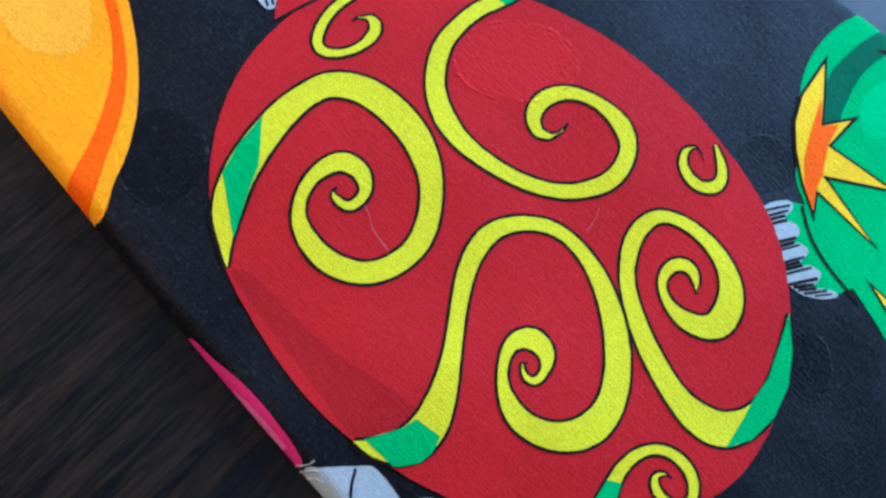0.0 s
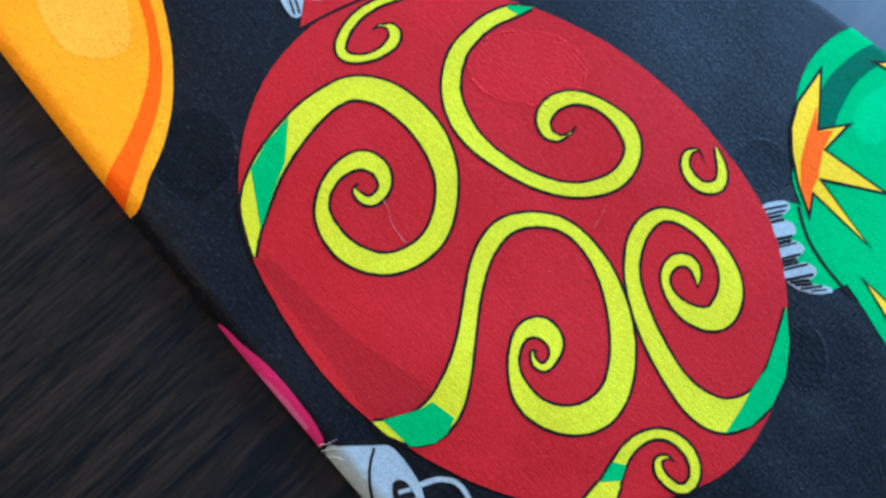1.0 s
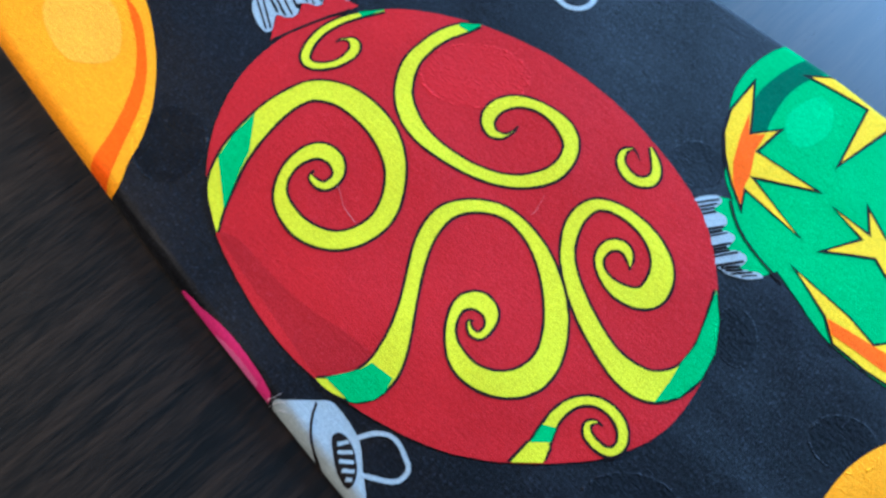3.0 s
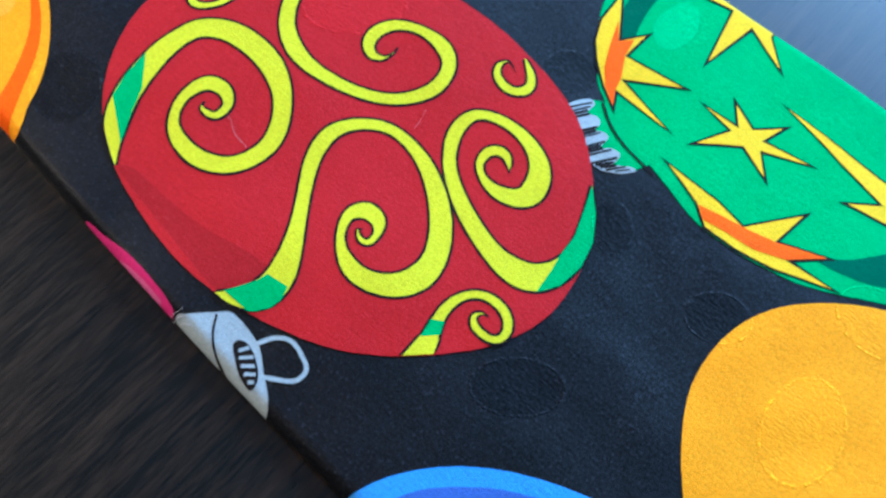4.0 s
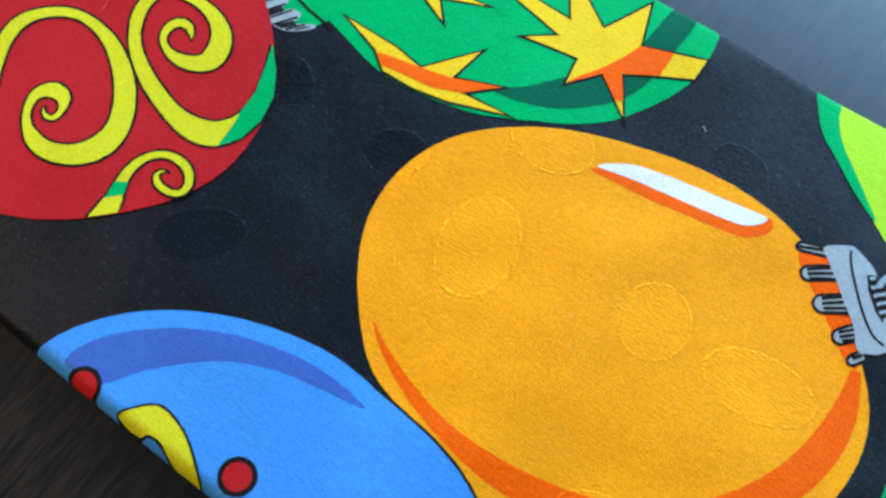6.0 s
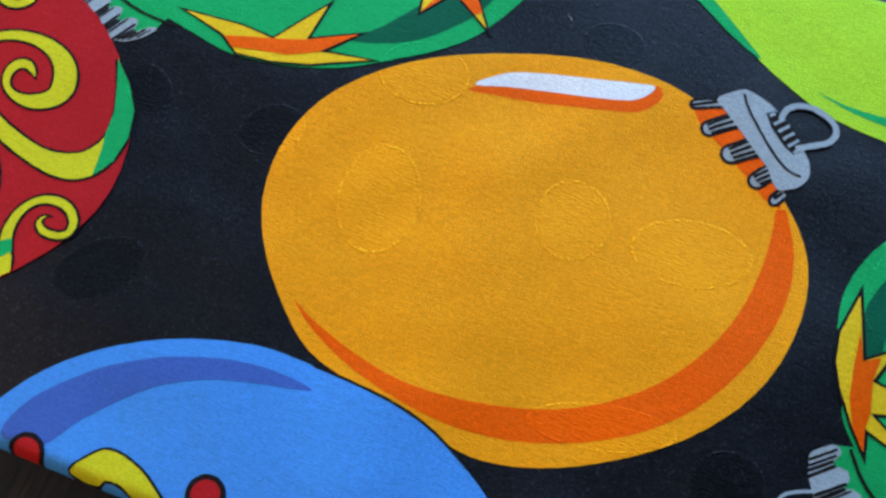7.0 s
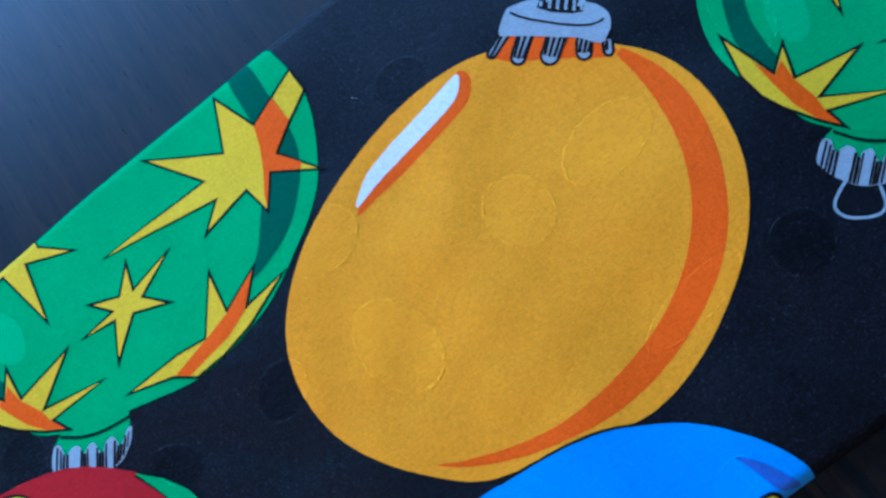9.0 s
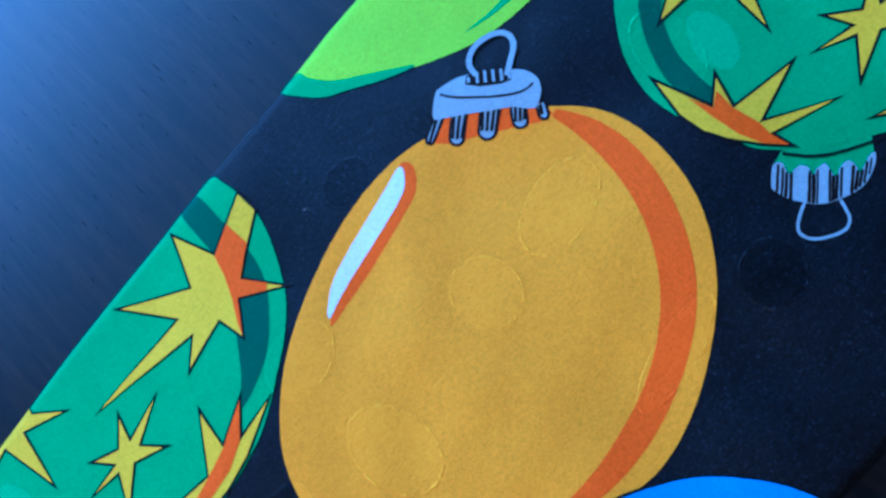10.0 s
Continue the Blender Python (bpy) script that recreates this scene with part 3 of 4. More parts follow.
def wood_material(name, dark, light, grain_dir_scale, rough, gloss):
    m, nodes, links, bsdf = nodes_of(name)
    geo = nodes.new("ShaderNodeNewGeometry")
    mp = nodes.new("ShaderNodeMapping")
    mp.inputs["Rotation"].default_value = (0, 0, radians(16))
    mp.inputs["Scale"].default_value = grain_dir_scale
    links.new(geo.outputs["Position"], mp.inputs["Vector"])
    a = noise_node(nodes, links, mp.outputs[0], 6.0, 6.0, 0.65)
    b = noise_node(nodes, links, mp.outputs[0], 40.0, 4.0, 0.6)
    f = math_node(nodes, links, "MULTIPLY_ADD", b, 0.45, math_node(nodes, links, "MULTIPLY", a, 0.65))
    ramp = nodes.new("ShaderNodeValToRGB")
    ramp.color_ramp.elements[0].position, ramp.color_ramp.elements[1].position = 0.49, 0.70
    ramp.color_ramp.elements[0].color, ramp.color_ramp.elements[1].color = (*dark, 1), (*light, 1)
    links.new(f, ramp.inputs[0])
    links.new(ramp.outputs[0], bsdf.inputs["Base Color"])
    links.new(span(nodes, links, b, 0.3, 0.7, rough - 0.03, rough + 0.04), bsdf.inputs["Roughness"])
    bsdf.inputs["Specular IOR Level"].default_value = gloss
    bump = nodes.new("ShaderNodeBump")
    bump.inputs["Strength"].default_value, bump.inputs["Distance"].default_value = 0.18, 0.0001
    links.new(f, bump.inputs["Height"])
    links.new(bump.outputs[0], bsdf.inputs["Normal"])
    return m


TABLE_WOOD = wood_material("dark_stained_wood", (0.0012, 0.0011, 0.0008), (0.022, 0.0120, 0.0065), (5.0, 60.0, 40.0), 0.30, 0.55)
FLOOR_WOOD = wood_material("floor_wood", (0.10, 0.06, 0.035), (0.22, 0.14, 0.08), (8.0, 1.0, 8.0), 0.4, 0.4)


def plain_material(name, color, rough, scale=30.0, metal=0.0):
    m, nodes, links, bsdf = nodes_of(name)
    geo = nodes.new("ShaderNodeNewGeometry")
    k = span(nodes, links, noise_node(nodes, links, geo.outputs["Position"], scale, 5.0), 0.3, 0.7, 0.93, 1.05)
    mul = nodes.new("ShaderNodeVectorMath")
    mul.operation = "SCALE"
    mul.inputs[0].default_value = color
    links.new(k, mul.inputs["Scale"])
    links.new(mul.outputs[0], bsdf.inputs["Base Color"])
    bsdf.inputs["Roughness"].default_value, bsdf.inputs["Metallic"].default_value = rough, metal
    return m


WALL_PAINT = plain_material("wall_paint", (0.12, 0.10, 0.085), 0.8)
CEILING_PAINT = plain_material("ceiling_paint", (0.16, 0.15, 0.14), 0.85)
FRAME_PAINT = plain_material("white_frame_paint", (0.78, 0.78, 0.76), 0.4)
CORD = plain_material("black_cord", (0.02, 0.02, 0.02), 0.6)
FRAY = plain_material("frayed_thread", (0.62, 0.62, 0.66), 0.8)
LINT = plain_material("pale_lint", (0.60, 0.30, 0.30), 0.8)


# ---- mesh helpers ----
def link_mesh(name, bm, materials, parent=None, label=""):
    me = bpy.data.meshes.new(name)
    bm.to_mesh(me)
    bm.free()
    for m in materials:
        me.materials.append(m)
    ob = new(name, me)
    if parent is not None:
        ob.parent = parent
    if label:
        tagged(ob, label)
    return ob


def add_box(bm, lo, hi, bevel=0.0):
    made = bmesh.ops.create_cube(bm, size=1.0)
    size = [b - a for a, b in zip(lo, hi)]
    mid = [(a + b) / 2 for a, b in zip(lo, hi)]
    for v in made["verts"]:
        v.co = Vector([c * s + m for c, s, m in zip(v.co, size, mid)])
    if bevel:
        edges = list({e for v in made["verts"] for e in v.link_edges})
        bmesh.ops.bevel(bm, geom=edges, offset=bevel, segments=3, affect="EDGES", profile=0.5)


def box_thing(name, lo, hi, material, parent=None, label="", bevel=0.0):
    bm = bmesh.new()
    add_box(bm, lo, hi, bevel)
    return link_mesh(name, bm, [material], parent, label)


# ---- the room around the table ----
FLOOR_Z, TOP_Z = -0.75, 1.65
ROOM = (-2.2, 1.3, -1.9, 1.9)
x0, x1, y0, y1 = ROOM
W0, W1, V0, V1 = -0.85, 0.85, 0.25, 1.35
tagged(box_thing("floor", (x0, y0, FLOOR_Z - 0.1), (x1, y1, FLOOR_Z), FLOOR_WOOD), "brown wooden floor of the room", "floor", kind="structure")
tagged(box_thing("ceiling", (x0, y0, TOP_Z), (x1, y1, TOP_Z + 0.1), CEILING_PAINT), "plain pale painted ceiling", "ceiling", kind="structure")
tagged(box_thing("wall_west", (x0 - 0.12, y0, FLOOR_Z), (x0, y1, TOP_Z), WALL_PAINT), "plain beige painted wall", "wall", kind="structure")
tagged(box_thing("wall_north", (x0 - 0.12, y1, FLOOR_Z), (x1 + 0.12, y1 + 0.12, TOP_Z), WALL_PAINT), "plain beige painted wall", "wall", kind="structure")
tagged(box_thing("wall_south", (x0 - 0.12, y0 - 0.12, FLOOR_Z), (x1 + 0.12, y0, TOP_Z), WALL_PAINT), "plain beige painted wall", "wall", kind="structure")
bm = bmesh.new()
add_box(bm, (x1, y0, FLOOR_Z), (x1 + 0.12, W0, TOP_Z))
add_box(bm, (x1, W1, FLOOR_Z), (x1 + 0.12, y1, TOP_Z))
add_box(bm, (x1, W0, FLOOR_Z), (x1 + 0.12, W1, V0))
add_box(bm, (x1, W0, V1), (x1 + 0.12, W1, TOP_Z))
tagged(link_mesh("wall_east", bm, [WALL_PAINT]), "plain beige painted wall with a window opening", "wall", kind="structure")
window = tagged(new("window_1"), "white framed window letting in daylight", "window", kind="structure")
for lo, hi in (((x1 + 0.05, W0, V0), (x1 + 0.1, W0 + 0.05, V1)), ((x1 + 0.05, W1 - 0.05, V0), (x1 + 0.1, W1, V1)),
               ((x1 + 0.05, W0 + 0.05, V0), (x1 + 0.1, W1 - 0.05, V0 + 0.05)), ((x1 + 0.05, W0 + 0.05, V1 - 0.05), (x1 + 0.1, W1 - 0.05, V1))):
    box_thing("window_frame", lo, hi, FRAME_PAINT, window, bevel=0.004)

# unseen shade and cord, added around the fill light
def added_fill_pendant(x, y, z):
    lamp = tagged(new("added_fill_pendant"), "unseen white metal pendant on a cord by the table, added to house a fill light", "pendant lamp")
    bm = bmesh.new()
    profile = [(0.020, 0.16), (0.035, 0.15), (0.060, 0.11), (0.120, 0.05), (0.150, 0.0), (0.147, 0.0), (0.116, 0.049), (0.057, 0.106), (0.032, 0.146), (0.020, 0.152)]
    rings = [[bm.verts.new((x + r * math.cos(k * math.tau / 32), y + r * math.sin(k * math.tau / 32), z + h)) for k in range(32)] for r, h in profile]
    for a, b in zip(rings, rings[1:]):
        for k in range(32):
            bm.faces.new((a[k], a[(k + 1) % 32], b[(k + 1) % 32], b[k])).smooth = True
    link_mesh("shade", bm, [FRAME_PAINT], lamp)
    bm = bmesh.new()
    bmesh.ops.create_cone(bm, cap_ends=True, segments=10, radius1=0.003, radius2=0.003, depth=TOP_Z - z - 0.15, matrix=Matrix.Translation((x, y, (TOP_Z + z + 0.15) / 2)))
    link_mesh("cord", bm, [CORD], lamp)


added_fill_pendant(-0.35, 0.85, 0.62)

# ---- the table ----
table = tagged(new("table"), "dark brown stained wooden table with visible grain", "table")
box_thing("table_top", (-0.55, -0.62, -0.03), (0.42, 0.62, 0.0), TABLE_WOOD, table, bevel=0.003)
for lx in (-0.50, 0.31):
    for ly in (-0.57, 0.51):
        box_thing("leg", (lx, ly, FLOOR_Z), (lx + 0.06, ly + 0.06, -0.03), TABLE_WOOD, table, bevel=0.003)

# ---- the tie ----
FAR_END, SHOULDER, TIP = 150.0, -150.0, -202.0
ROLL = 1.7
STEP = 0.032
WIDE = 90.0
# soft creases of the cloth: place, reach, direction in degrees, length from crest to crest, height, in millimetres
CREASES = [(-2.0, -27.0, 9.0, 80.0, 9.0, 0.11), (-22.0, -44.0, 10.0, 40.0, 10.0, 0.11), (2.0, -9.0, 11.0, -50.0, 9.0, 0.09),
           (10.0, -60.0, 12.0, 65.0, 13.0, 0.13), (-12.0, -72.0, 12.0, 120.0, 14.0, 0.16), (-15.0, -14.0, 9.0, 20.0, 8.0, 0.08)]


def narrowing(y):
    return max(0.02, (y - TIP) / (SHOULDER - TIP)) if y < SHOULDER else 1.0


def edge_left(y):
    k = min(max(y, -60.0), 110.0)
    return (LEFT[0] + LEFT[1] * k + LEFT[2] * k * k) * narrowing(y)


def edge_right(y):
    k = min(max(y, -72.0), 40.0)
    return (RIGHT[0] + RIGHT[1] * k + RIGHT[2] * k * k + RIGHT[3] * k ** 3 - 0.15 * max(y - 40.0, 0.0)) * narrowing(y)


def drape(u, y, lift=0.0):
    """A point of the cloth in metres, u across from 0 to WIDE: domed across, with gentle waves and creases, and edges that roll over towards the table."""
    a, b = edge_left(y), edge_right(y)
    x = a + (b - a) * u / WIDE
    z = CLOTH_Z + 0.45 - abs(2.0 * u / WIDE - 1.0) ** 3
    # near end dipped away from the lights, a slope added to darken it
    k = min(max((-90.0 - y) / 24.0, 0.0), 1.0)
    z -= 2.4 * k * k * (3.0 - 2.0 * k)
    z += 0.75 * noise.noise(Vector((x * 0.055, y * 0.055, 3.1))) + 0.24 * noise.noise(Vector((x * 0.12, y * 0.12, 7.7)))
    for cx, cy, reach, turn, length, high in CREASES:
        dx, dy = x - cx, y - cy
        along = dx * math.cos(radians(turn)) + dy * math.sin(radians(turn))
        z += high * math.sin(along * math.tau / length + 0.15 * (dx - dy)) * math.exp(-(dx * dx + dy * dy) / reach ** 2)
    e = min(x - a, b - x)
    if e < ROLL:
        q = max(0.0, min(1.0, (ROLL - e) / ROLL))
        z -= 0.62 * z * (1.0 - math.sqrt(max(0.0, 1.0 - q * q)))
    return Vector((x * MM, y * MM, (z + lift) * MM))


U_LINES = [0.0, 0.06, 0.2, 0.45, 0.8, 1.25, 1.75]
U_LINES = U_LINES + [2.0 * k for k in range(1, 45)] + [WIDE - u for u in reversed(U_LINES)]


def grid_cut(bm):
    """Cuts a flat print along the lines of the cloth's own grid and at its two edges, then lays it on the cloth."""
    for v in bm.verts:
        x, y, k = v.co.x, v.co.y, v.co.z * 40.0
        v.co.x += 0.06 * noise.noise(Vector((x * 1.8, y * 1.8, k)))
        v.co.y += 0.06 * noise.noise(Vector((x * 1.8, y * 1.8, k + 9.0)))
        a, b = edge_left(v.co.y), edge_right(v.co.y)
        v.co.x = (v.co.x - a) / (b - a) * WIDE
    us, ys = [v.co.x for v in bm.verts], [v.co.y for v in bm.verts]
    lo, hi, low, high = min(us), max(us), min(ys), max(ys)

    def cut(at, way, **more):
        bmesh.ops.bisect_plane(bm, geom=bm.verts[:] + bm.edges[:] + bm.faces[:], plane_co=at, plane_no=way, **more)
    if lo < 0.0:
        cut((0, 0, 0), (1, 0, 0), clear_inner=True)
    if hi > WIDE:
        cut((WIDE, 0, 0), (1, 0, 0), clear_outer=True)
    for u in U_LINES:
        if max(lo, 0.0) < u < min(hi, WIDE):
            cut((u, 0, 0), (1, 0, 0))
    for k in range(math.ceil(low / 2.0), math.floor(high / 2.0) + 1):
        cut((0, 2.0 * k, 0), (0, 1, 0))
    for v in bm.verts:
        v.co = drape(min(max(v.co.x, 0.0), WIDE), v.co.y, v.co.z)
    for f in bm.faces:
        f.smooth = True
        if f.normal.z < 0:
            f.normal_flip()


def ring_spline(points, samples=6):
    """A closed smooth curve through the points."""
    n, out = len(points), []
    for k in range(n):
        p = [Vector(points[(k + d) % n]) for d in (-1, 0, 1, 2)]
        for s in range(samples):
            t = s / samples
            out.append(0.5 * (2 * p[1] + (p[2] - p[0]) * t + (2 * p[0] - 5 * p[1] + 4 * p[2] - p[3]) * t * t + (3 * p[1] - p[0] - 3 * p[2] + p[3]) * t ** 3))
    return [(v[0], v[1]) for v in out]


def open_spline(points, samples=7):
    """A smooth curve through points of any dimension."""
    n, out = len(points), []
    for k in range(n - 1):
        p = [Vector(points[min(max(k + d, 0), n - 1)]) for d in (-1, 0, 1, 2)]
        for s in range(samples):
            t = s / samples
            out.append(0.5 * (2 * p[1] + (p[2] - p[0]) * t + (2 * p[0] - 5 * p[1] + 4 * p[2] - p[3]) * t * t + (3 * p[1] - p[0] - 3 * p[2] + p[3]) * t ** 3))
    return out + [Vector(points[-1])]


def grown(points, by):
    """The polygon with its sides moved outwards; sharp corners run out into points."""
    area = sum(a[0] * b[1] - b[0] * a[1] for a, b in zip(points, points[1:] + points[:1]))
    sign, out, n = (1 if area > 0 else -1), [], len(points)
    for k in range(n):
        a, b, c = (Vector(points[(k + d) % n]) for d in (-1, 0, 1))
        d1, d2 = (b - a).normalized(), (c - b).normalized()
        n1, n2 = Vector((d1.y, -d1.x)) * sign, Vector((d2.y, -d2.x)) * sign
        m = n1 + n2
        m = m.normalized() if m.length > 1e-6 else n1
        reach = min(by / max(m.dot(n1), 0.05), 4.2 * by)
        out.append(tuple(b + m * reach))
    return out


class Print:
    """One piece of the printed drawing: flat shapes in layers, laid on the cloth as one mesh."""

    def __init__(self, turned=(1.0, 0.0, 0.0, 0.0)):
        """turned: scale, degrees and shift of the drawing."""
        k, a, dx, dy = turned
        self.bm, self.mats = bmesh.new(), []
        self.m = Matrix.Translation((dx, dy, 0)) @ Matrix.Rotation(radians(a), 4, "Z") @ Matrix.Diagonal((k, k, 1, 1))

    def slot(self, material):
        if material not in self.mats:
            self.mats.append(material)
        return self.mats.index(material)

    def fill(self, points, material, layer):
        k, lift = self.slot(material), layer * STEP
        ring = [self.m @ Vector((x, y, 0.0)) for x, y in points]
        verts = [self.bm.verts.new((p.x, p.y, lift)) for p in ring]
        for tri in tessellate_polygon([ring]):
            f = self.bm.faces.new([verts[i] for i in tri])
            f.material_index = k
        return self

    def blob(self, points, material, layer, even=0):
        ring = ring_spline(points)
        for _ in range(even):
            ring = [((a[0] + 2 * b[0] + c[0]) / 4, (a[1] + 2 * b[1] + c[1]) / 4) for a, b, c in zip(ring[-1:] + ring[:-1], ring, ring[1:] + ring[:1])]
        return self.fill(ring, material, layer)

    def star(self, points, layer, color, grow=0.36):
        self.fill(grown(points, grow), INK, layer)
        return self.fill(points, color, layer + 1)

    def ringed(self, points, layer, color, grow=0.32):
        ring = ring_spline(points)
        self.fill(grown(ring, grow), INK, layer)
        return self.fill(ring, color, layer + 1)

    def line(self, points, material, layer, extra=0.0):
        k, lift, last = self.slot(material), layer * STEP, None
        curve = open_spline(points)
        for _ in range(6):
            curve = curve[:1] + [(a + 2 * b + c) / 4 for a, b, c in zip(curve, curve[1:], curve[2:])] + curve[-1:]
        for i, p in enumerate(curve):
            d = curve[min(i + 1, len(curve) - 1)] - curve[max(i - 1, 0)]
            side = Vector((-d.y, d.x)).normalized() * (max(p[2], 0.0) / 2 + extra)
            pair = [self.bm.verts.new(self.m @ Vector((p.x + s * side.x, p.y + s * side.y, lift))) for s in (1, -1)]
            if last:
                f = self.bm.faces.new((last[0], last[1], pair[1], pair[0]))
                f.material_index = k
            last = pair
        return self

    def disc(self, c, r, material, layer):
        return self.fill([(c[0] + r * math.cos(a * math.tau / 28), c[1] + r * math.sin(a * math.tau / 28)) for a in range(28)], material, layer)

    def done(self, name, parent, label=""):
        grid_cut(self.bm)
        return link_mesh(name, self.bm, self.mats, parent, label)


tie = tagged(new("necktie"), "black satin necktie printed with colourful christmas baubles on dark table", "necktie")


def tie_cloth():
    bm = bmesh.new()
    ys = [SHOULDER + 2.0 * k for k in range(int((FAR_END - SHOULDER) / 2) + 1)]
    ys = [TIP + (SHOULDER - TIP) * k / 16 for k in range(16)] + ys
    rows = [[bm.verts.new(drape(u, y)) for u in U_LINES] for y in ys]
    under = [[bm.verts.new((v.co.x * 0.995, v.co.y, 0.0003)) for v in r] for r in rows]
    n = len(U_LINES)
    for r, q in zip(rows, rows[1:]):
        for k in range(n - 1):
            bm.faces.new((r[k], r[k + 1], q[k + 1], q[k])).smooth = True
    for r, q in zip(under, under[1:]):
        for k in range(n - 1):
            bm.faces.new((r[k], q[k], q[k + 1], r[k + 1]))
    for r, q, a, b in zip(rows, rows[1:], under, under[1:]):
        bm.faces.new((r[0], q[0], b[0], a[0]))
        bm.faces.new((r[-1], a[-1], b[-1], q[-1]))
    for k in range(n - 1):
        bm.faces.new((rows[0][k], under[0][k], under[0][k + 1], rows[0][k + 1]))
        bm.faces.new((rows[-1][k], rows[-1][k + 1], under[-1][k + 1], under[-1][k]))
    return link_mesh("cloth", bm, [BLACK], tie, "black satin cloth with woven oval figures")


tie_cloth()


def undone(points):
    """Points of the turned bauble's drawing in the place where the upright one has them."""
    k, a, dx, dy = TURNED
    back = (Matrix.Translation((dx, dy, 0)) @ Matrix.Rotation(radians(a), 4, "Z") @ Matrix.Diagonal((k, k, 1, 1))).inverted()
    return [tuple((back @ Vector((p[0], p[1], 0.0))).xy) + tuple(p[2:]) for p in points]


def green_bauble(turned):
    body = Print(turned)
    body.blob(GREEN_BODY + [(49, -30), (51, -8), (49.8, 7), (47.2, 13.6), (43, 17.2)], GREEN, 3, 8)
    body.blob(SHADE_A, DEEP_GREEN, 4).blob(SHADE_B, DEEP_GREEN, 4)
    body.blob(undone(GREEN_SHINE), PALE_GREEN, 4)
    root = body.done("green_bauble_print", tie, "printed green bauble with yellow stars")
    Print(turned).star(STAR_A, 5, GOLD).fill(STAR_A_O, DEEP_ORANGE, 8).done("star", root, "yellow and orange star")
    Print(turned).star(STAR_B, 5, GOLD).done("star", root)
    Print(turned).star(STAR_C, 5, GOLD).fill(STAR_C_O, DEEP_ORANGE, 8).done("star", root, "large yellow and orange star")
    Print(turned).star(STAR_D, 5, GOLD).fill(STAR_D_O, DEEP_ORANGE, 8).done("star", root, "yellow and orange star")
    Print(turned).star(STAR_E, 5, GOLD).fill(STAR_E_O, DEEP_ORANGE, 8).done("star", root)
    cap = Print(turned).fill(undone(GREEN_NECK), GREEN, 2)
    cap.blob(undone(GREEN_CAP), SILVER, 4)
    for s in GREEN_CAP_STRIPES:
        cap.line(undone(s), INK, 5)
    cap.line(undone(GREEN_NECK_LINE), INK, 5)
    cap.done("cap", root, "striped silver-grey cap")
    Print(turned).line(undone(GREEN_LOOP), SILVER, 3).done("hanging_loop", root, "thin silver-grey loop")


green_bauble((1.0, 0.0, 0.0, 0.0))
green_bauble(TURNED)


def red_bauble():
    body = Print().blob(RED_BODY, RED, 6, 12).blob(RED_SHADE, DEEP_RED, 7)
    root = body.done("red_bauble_print", tie, "printed red bauble with yellow swirls")
    for points, tail, patch in SWIRLS:
        swirl = Print()
        w = 0.36
        thin = [(x - 0.18, y - 0.18, max(k - 0.28, 0.35 * k)) for x, y, k in points]
        ink = [(x, y, k + 2 * w) for x, y, k in thin] + [(x - 0.18, y - 0.18, 0.5 - 0.2 * i) for i, (x, y) in enumerate(tail)]
        end = [(tail[0][0] - 0.18, tail[0][1] - 0.18, 0.08)] if tail else []
        swirl.line(ink, INK, 8).line(thin + end, YELLOW, 9)
        if patch:
            swirl.fill([(x - 0.15, y - 0.15) for x, y in patch], GREEN, 10)
        swirl.done("swirl", root, "yellow swirl with a green band" if patch else "yellow swirl")
    Print().fill(WEDGE_INK, INK, 8).fill(WEDGE, YELLOW, 9).done("swirl_foot", root, "yellow foot of a swirl")
    cap = Print().fill(RED_NECK, RED, 5).line(RED_NECK_LINE, INK, 8).blob(RED_CAP, SILVER, 7)
    for s in RED_CAP_STRIPES:
        cap.line(s, INK, 8)
    cap.done("cap", root, "striped silver-grey cap")


red_bauble()


def orange_bauble():
    body = Print().blob(ORANGE_BODY, ORANGE, 3, 12).fill(TEETH_SHADE, DEEP_ORANGE, 4)
    root = body.done("orange_bauble_print", tie, "printed plain orange bauble with a white glint")
    Print().line(CRESCENT, DEEP_ORANGE, 4).done("crescent", root, "dark orange crescent")
    Print().blob(GLINT_SHADE, DEEP_ORANGE, 4).blob(GLINT, WHITE, 5).done("glint", root, "white glint edged in dark orange")
    cap = Print()
    for s in TEETH:
        x, y, w = s[-1]
        cap.line(s, INK, 5, 0.42).disc((x, y), w / 2 + 0.4, INK, 5).line(s, SILVER, 6).disc((x, y), w / 2, SILVER, 6)
    for s in TEETH_LINES:
        cap.line(s, INK, 7, 0.09)
    cap.blob(ORANGE_CAP, SILVER, 8).line(ORANGE_CAP_LINE, INK, 9)
    cap.fill(SPRING, INK, 9)
    for s in SPRING_LINES:
        cap.line(s, SILVER, 10)
    cap.done("cap", root, "silver-grey toothed cap")
    Print().line(ORANGE_LOOP, SILVER, 10).done("hanging_loop", root, "silver-grey loop")


orange_bauble()


def second_orange_bauble():
    body = Print().blob(ORANGE2_BODY, ORANGE, 3).blob(ORANGE2_SHINE, PALE_ORANGE, 4)
    root = body.done("orange_bauble_print", tie, "printed orange bauble cut by the edge")
    Print().line(ORANGE2_CRESCENT, DEEP_ORANGE, 4).done("crescent", root, "dark orange crescent")


second_orange_bauble()


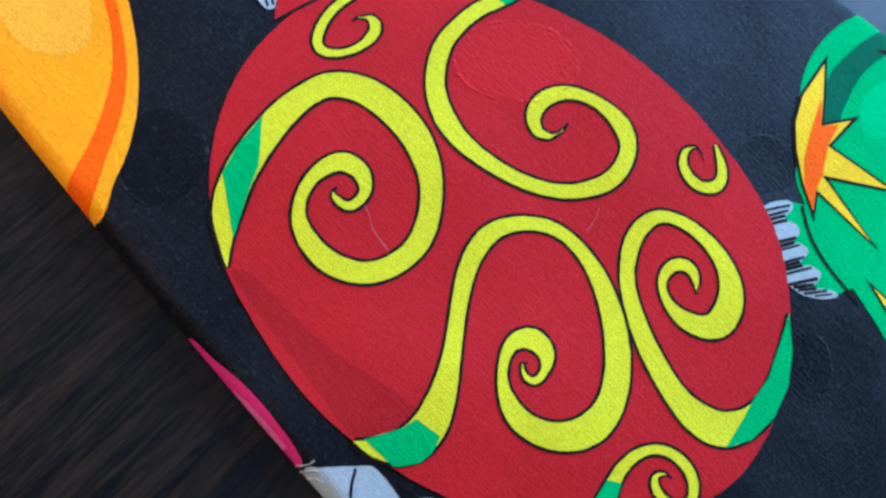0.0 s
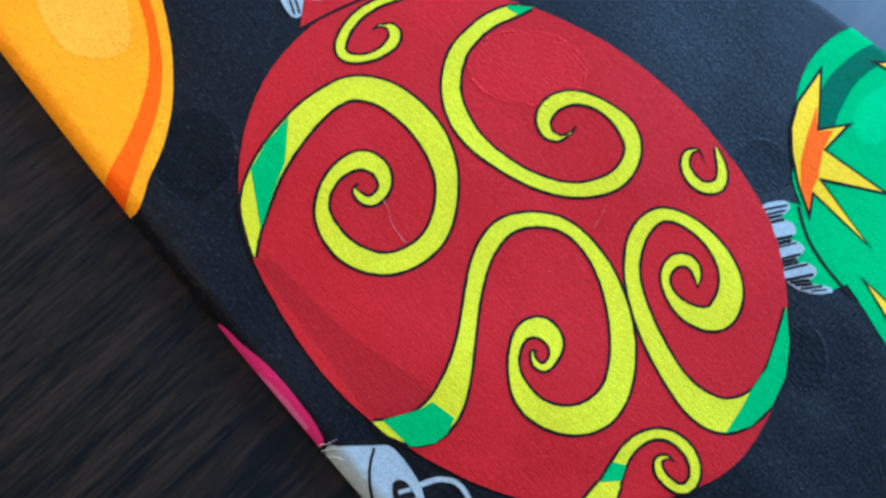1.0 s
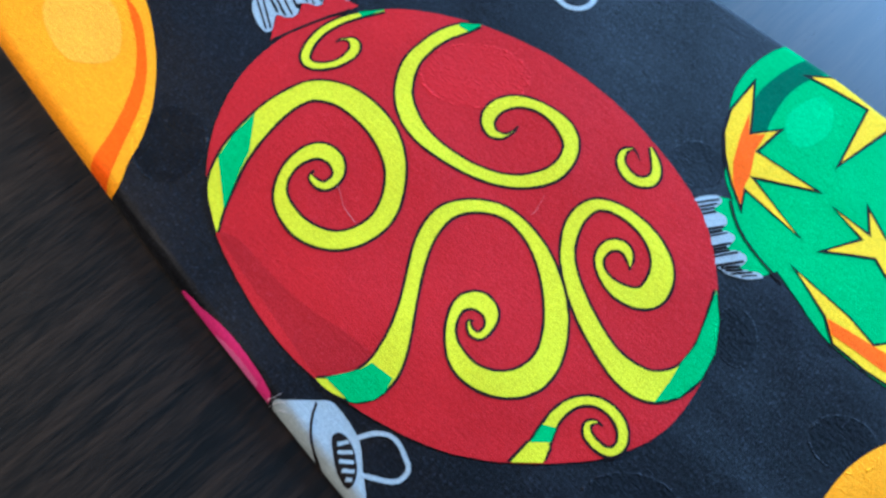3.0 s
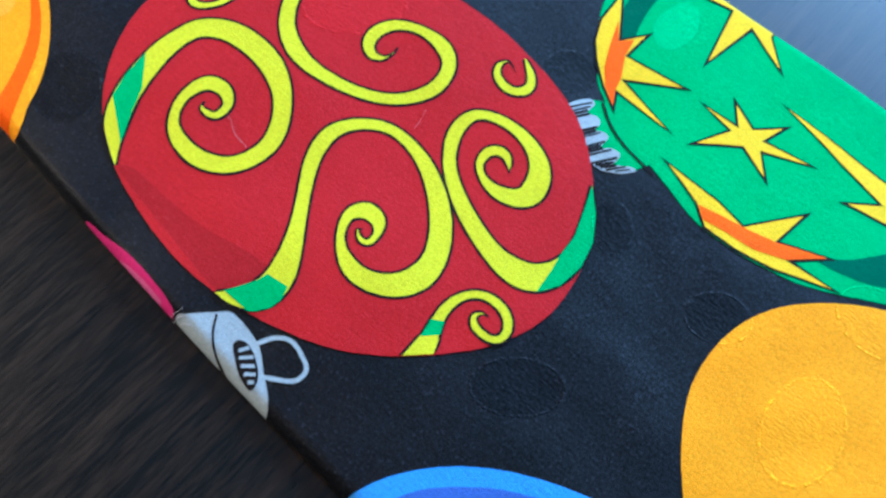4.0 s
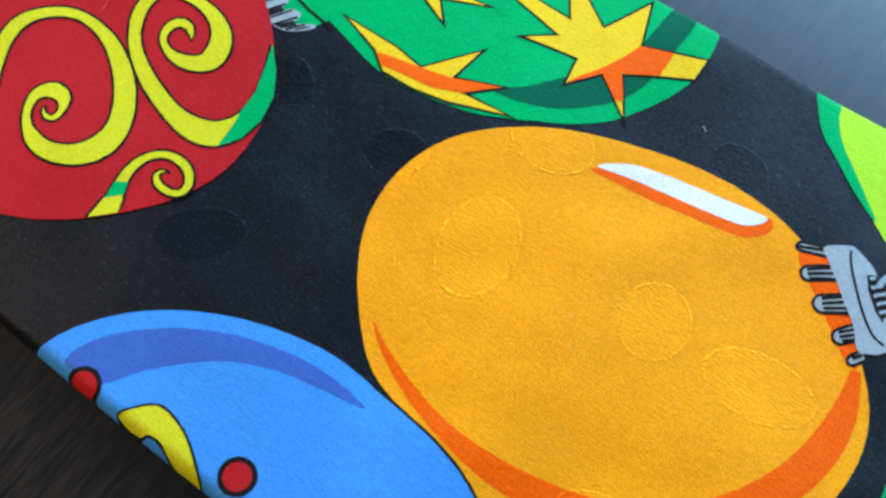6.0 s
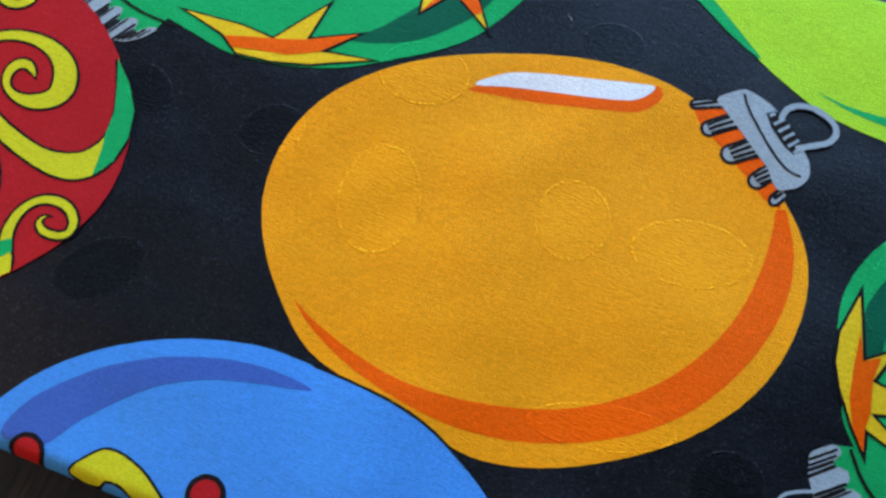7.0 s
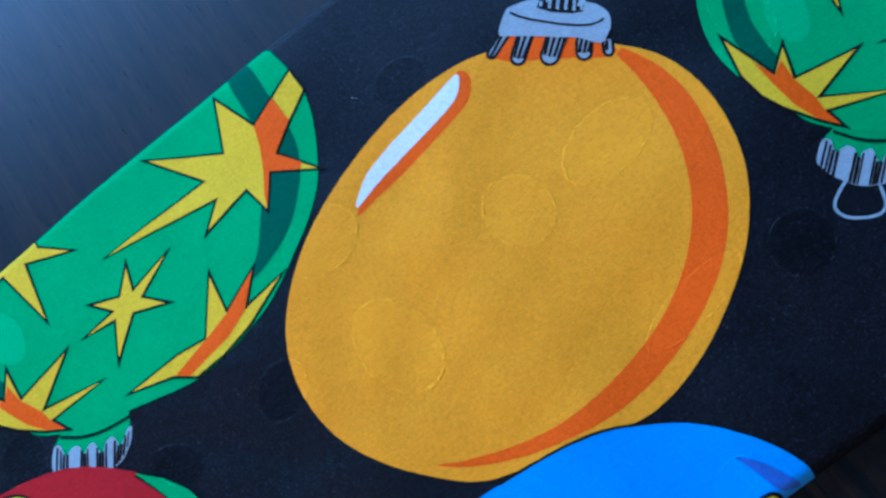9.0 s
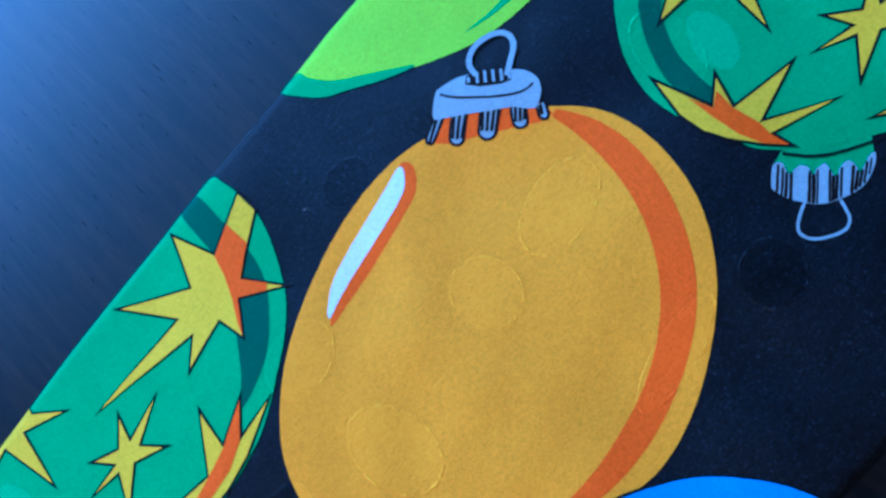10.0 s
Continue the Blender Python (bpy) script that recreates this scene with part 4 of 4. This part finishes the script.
def blue_bauble():
    body = Print().blob(BLUE_BODY, BLUE, 6, 12).blob(BLUE_SHADE, DEEP_BLUE, 7).blob(BLUE_SHADE_B, DEEP_BLUE, 7).line(BLUE_OUTLINE, INK, 7)
    root = body.done("blue_bauble_print", tie, "printed blue bauble cut by the edge")
    for c in DOTS:
        Print().disc(c, 2.35, INK, 8).disc(c, 1.72, RED, 9).done("dot", root, "red dot ringed in black")
    Print().ringed(BLUE_ARC, 8, YELLOW).done("band", root, "yellow curved band")
    Print().ringed(BLUE_LEAF, 8, YELLOW, 0.5).done("band", root, "yellow curved band")


blue_bauble()


def lime_bauble():
    body = Print().blob(LIME_BODY, LIME, 3, 12)
    root = body.done("lime_bauble_print", tie, "printed lime bauble cut by the edge")
    Print().blob(LIME_GREEN, GREEN, 4).done("crescent", root, "green crescent")
    Print().blob(LIME_CRESCENT, GREEN, 4).done("crescent", root, "green crescent")


lime_bauble()


def pink_bauble():
    body = Print().blob(PINK, PINK_DYE, 3).line(PINK_SHINE, PALE_PINK, 4)
    root = body.done("pink_bauble_print", tie, "sliver of a printed pink bauble at the edge")
    cap = Print().blob(SILVER_CAP, SILVER, 4).line(SILVER_LINE, INK, 5).blob(SILVER_SPRING, INK, 5)
    for s in SILVER_SPRING_LINES:
        cap.line(s, SILVER, 6)
    cap.done("cap", root, "silver-grey cap")
    Print().line(SILVER_LOOP, SILVER, 6).done("hanging_loop", root, "silver-grey loop")


pink_bauble()


def far_bauble():
    body = Print().blob(FAR_BODY, ORANGE, 3)
    root = body.done("orange_bauble_print", tie, "sliver of a printed orange bauble at the edge")
    Print().blob(FAR_CAP, SILVER, 3).done("cap", root, "silver-grey cap")
    Print().line(FAR_LOOP, SILVER, 4).done("hanging_loop", root, "silver-grey loop")


far_bauble()


# ---- lint on the cloth ----
def lint_thread(points, label, material=LINT):
    bm, last = bmesh.new(), None
    for x, y in [(v[0], v[1]) for v in open_spline(points, 5)]:
        a, b = edge_left(y), edge_right(y)
        c = drape((x - a) / (b - a) * WIDE, y, 0.32)
        ring = [bm.verts.new(c + Vector((0.030 * MM * math.cos(k * math.tau / 6), 0.02 * MM * math.cos(k * math.tau / 6), 0.030 * MM * math.sin(k * math.tau / 6)))) for k in range(6)]
        if last:
            for k in range(6):
                bm.faces.new((last[k], last[(k + 1) % 6], ring[(k + 1) % 6], ring[k]))
        last = ring
    tagged(link_mesh("lint_thread", bm, [material]), label, "lint", "lint on the tie")


lint_thread(LINT_A, "fine pale curved lint thread on the red print")
lint_thread(LINT_B, "short faint lint thread on the red print")
for points in ([(-46.2, 29.2), (-45.4, 28.5), (-44.6, 28.3)], [(-46.4, 28.5), (-45.6, 27.9), (-45.0, 27.2)], [(-46.3, 27.6), (-45.8, 26.9), (-45.5, 26.2)]):
    lint_thread(points, "frayed pale thread at the black edge by the silver cap", FRAY)
lint_thread([(27.6, -50.8), (27.3, -51.2), (27.0, -51.6)], "tiny white lint speck on the black cloth", FRAY)
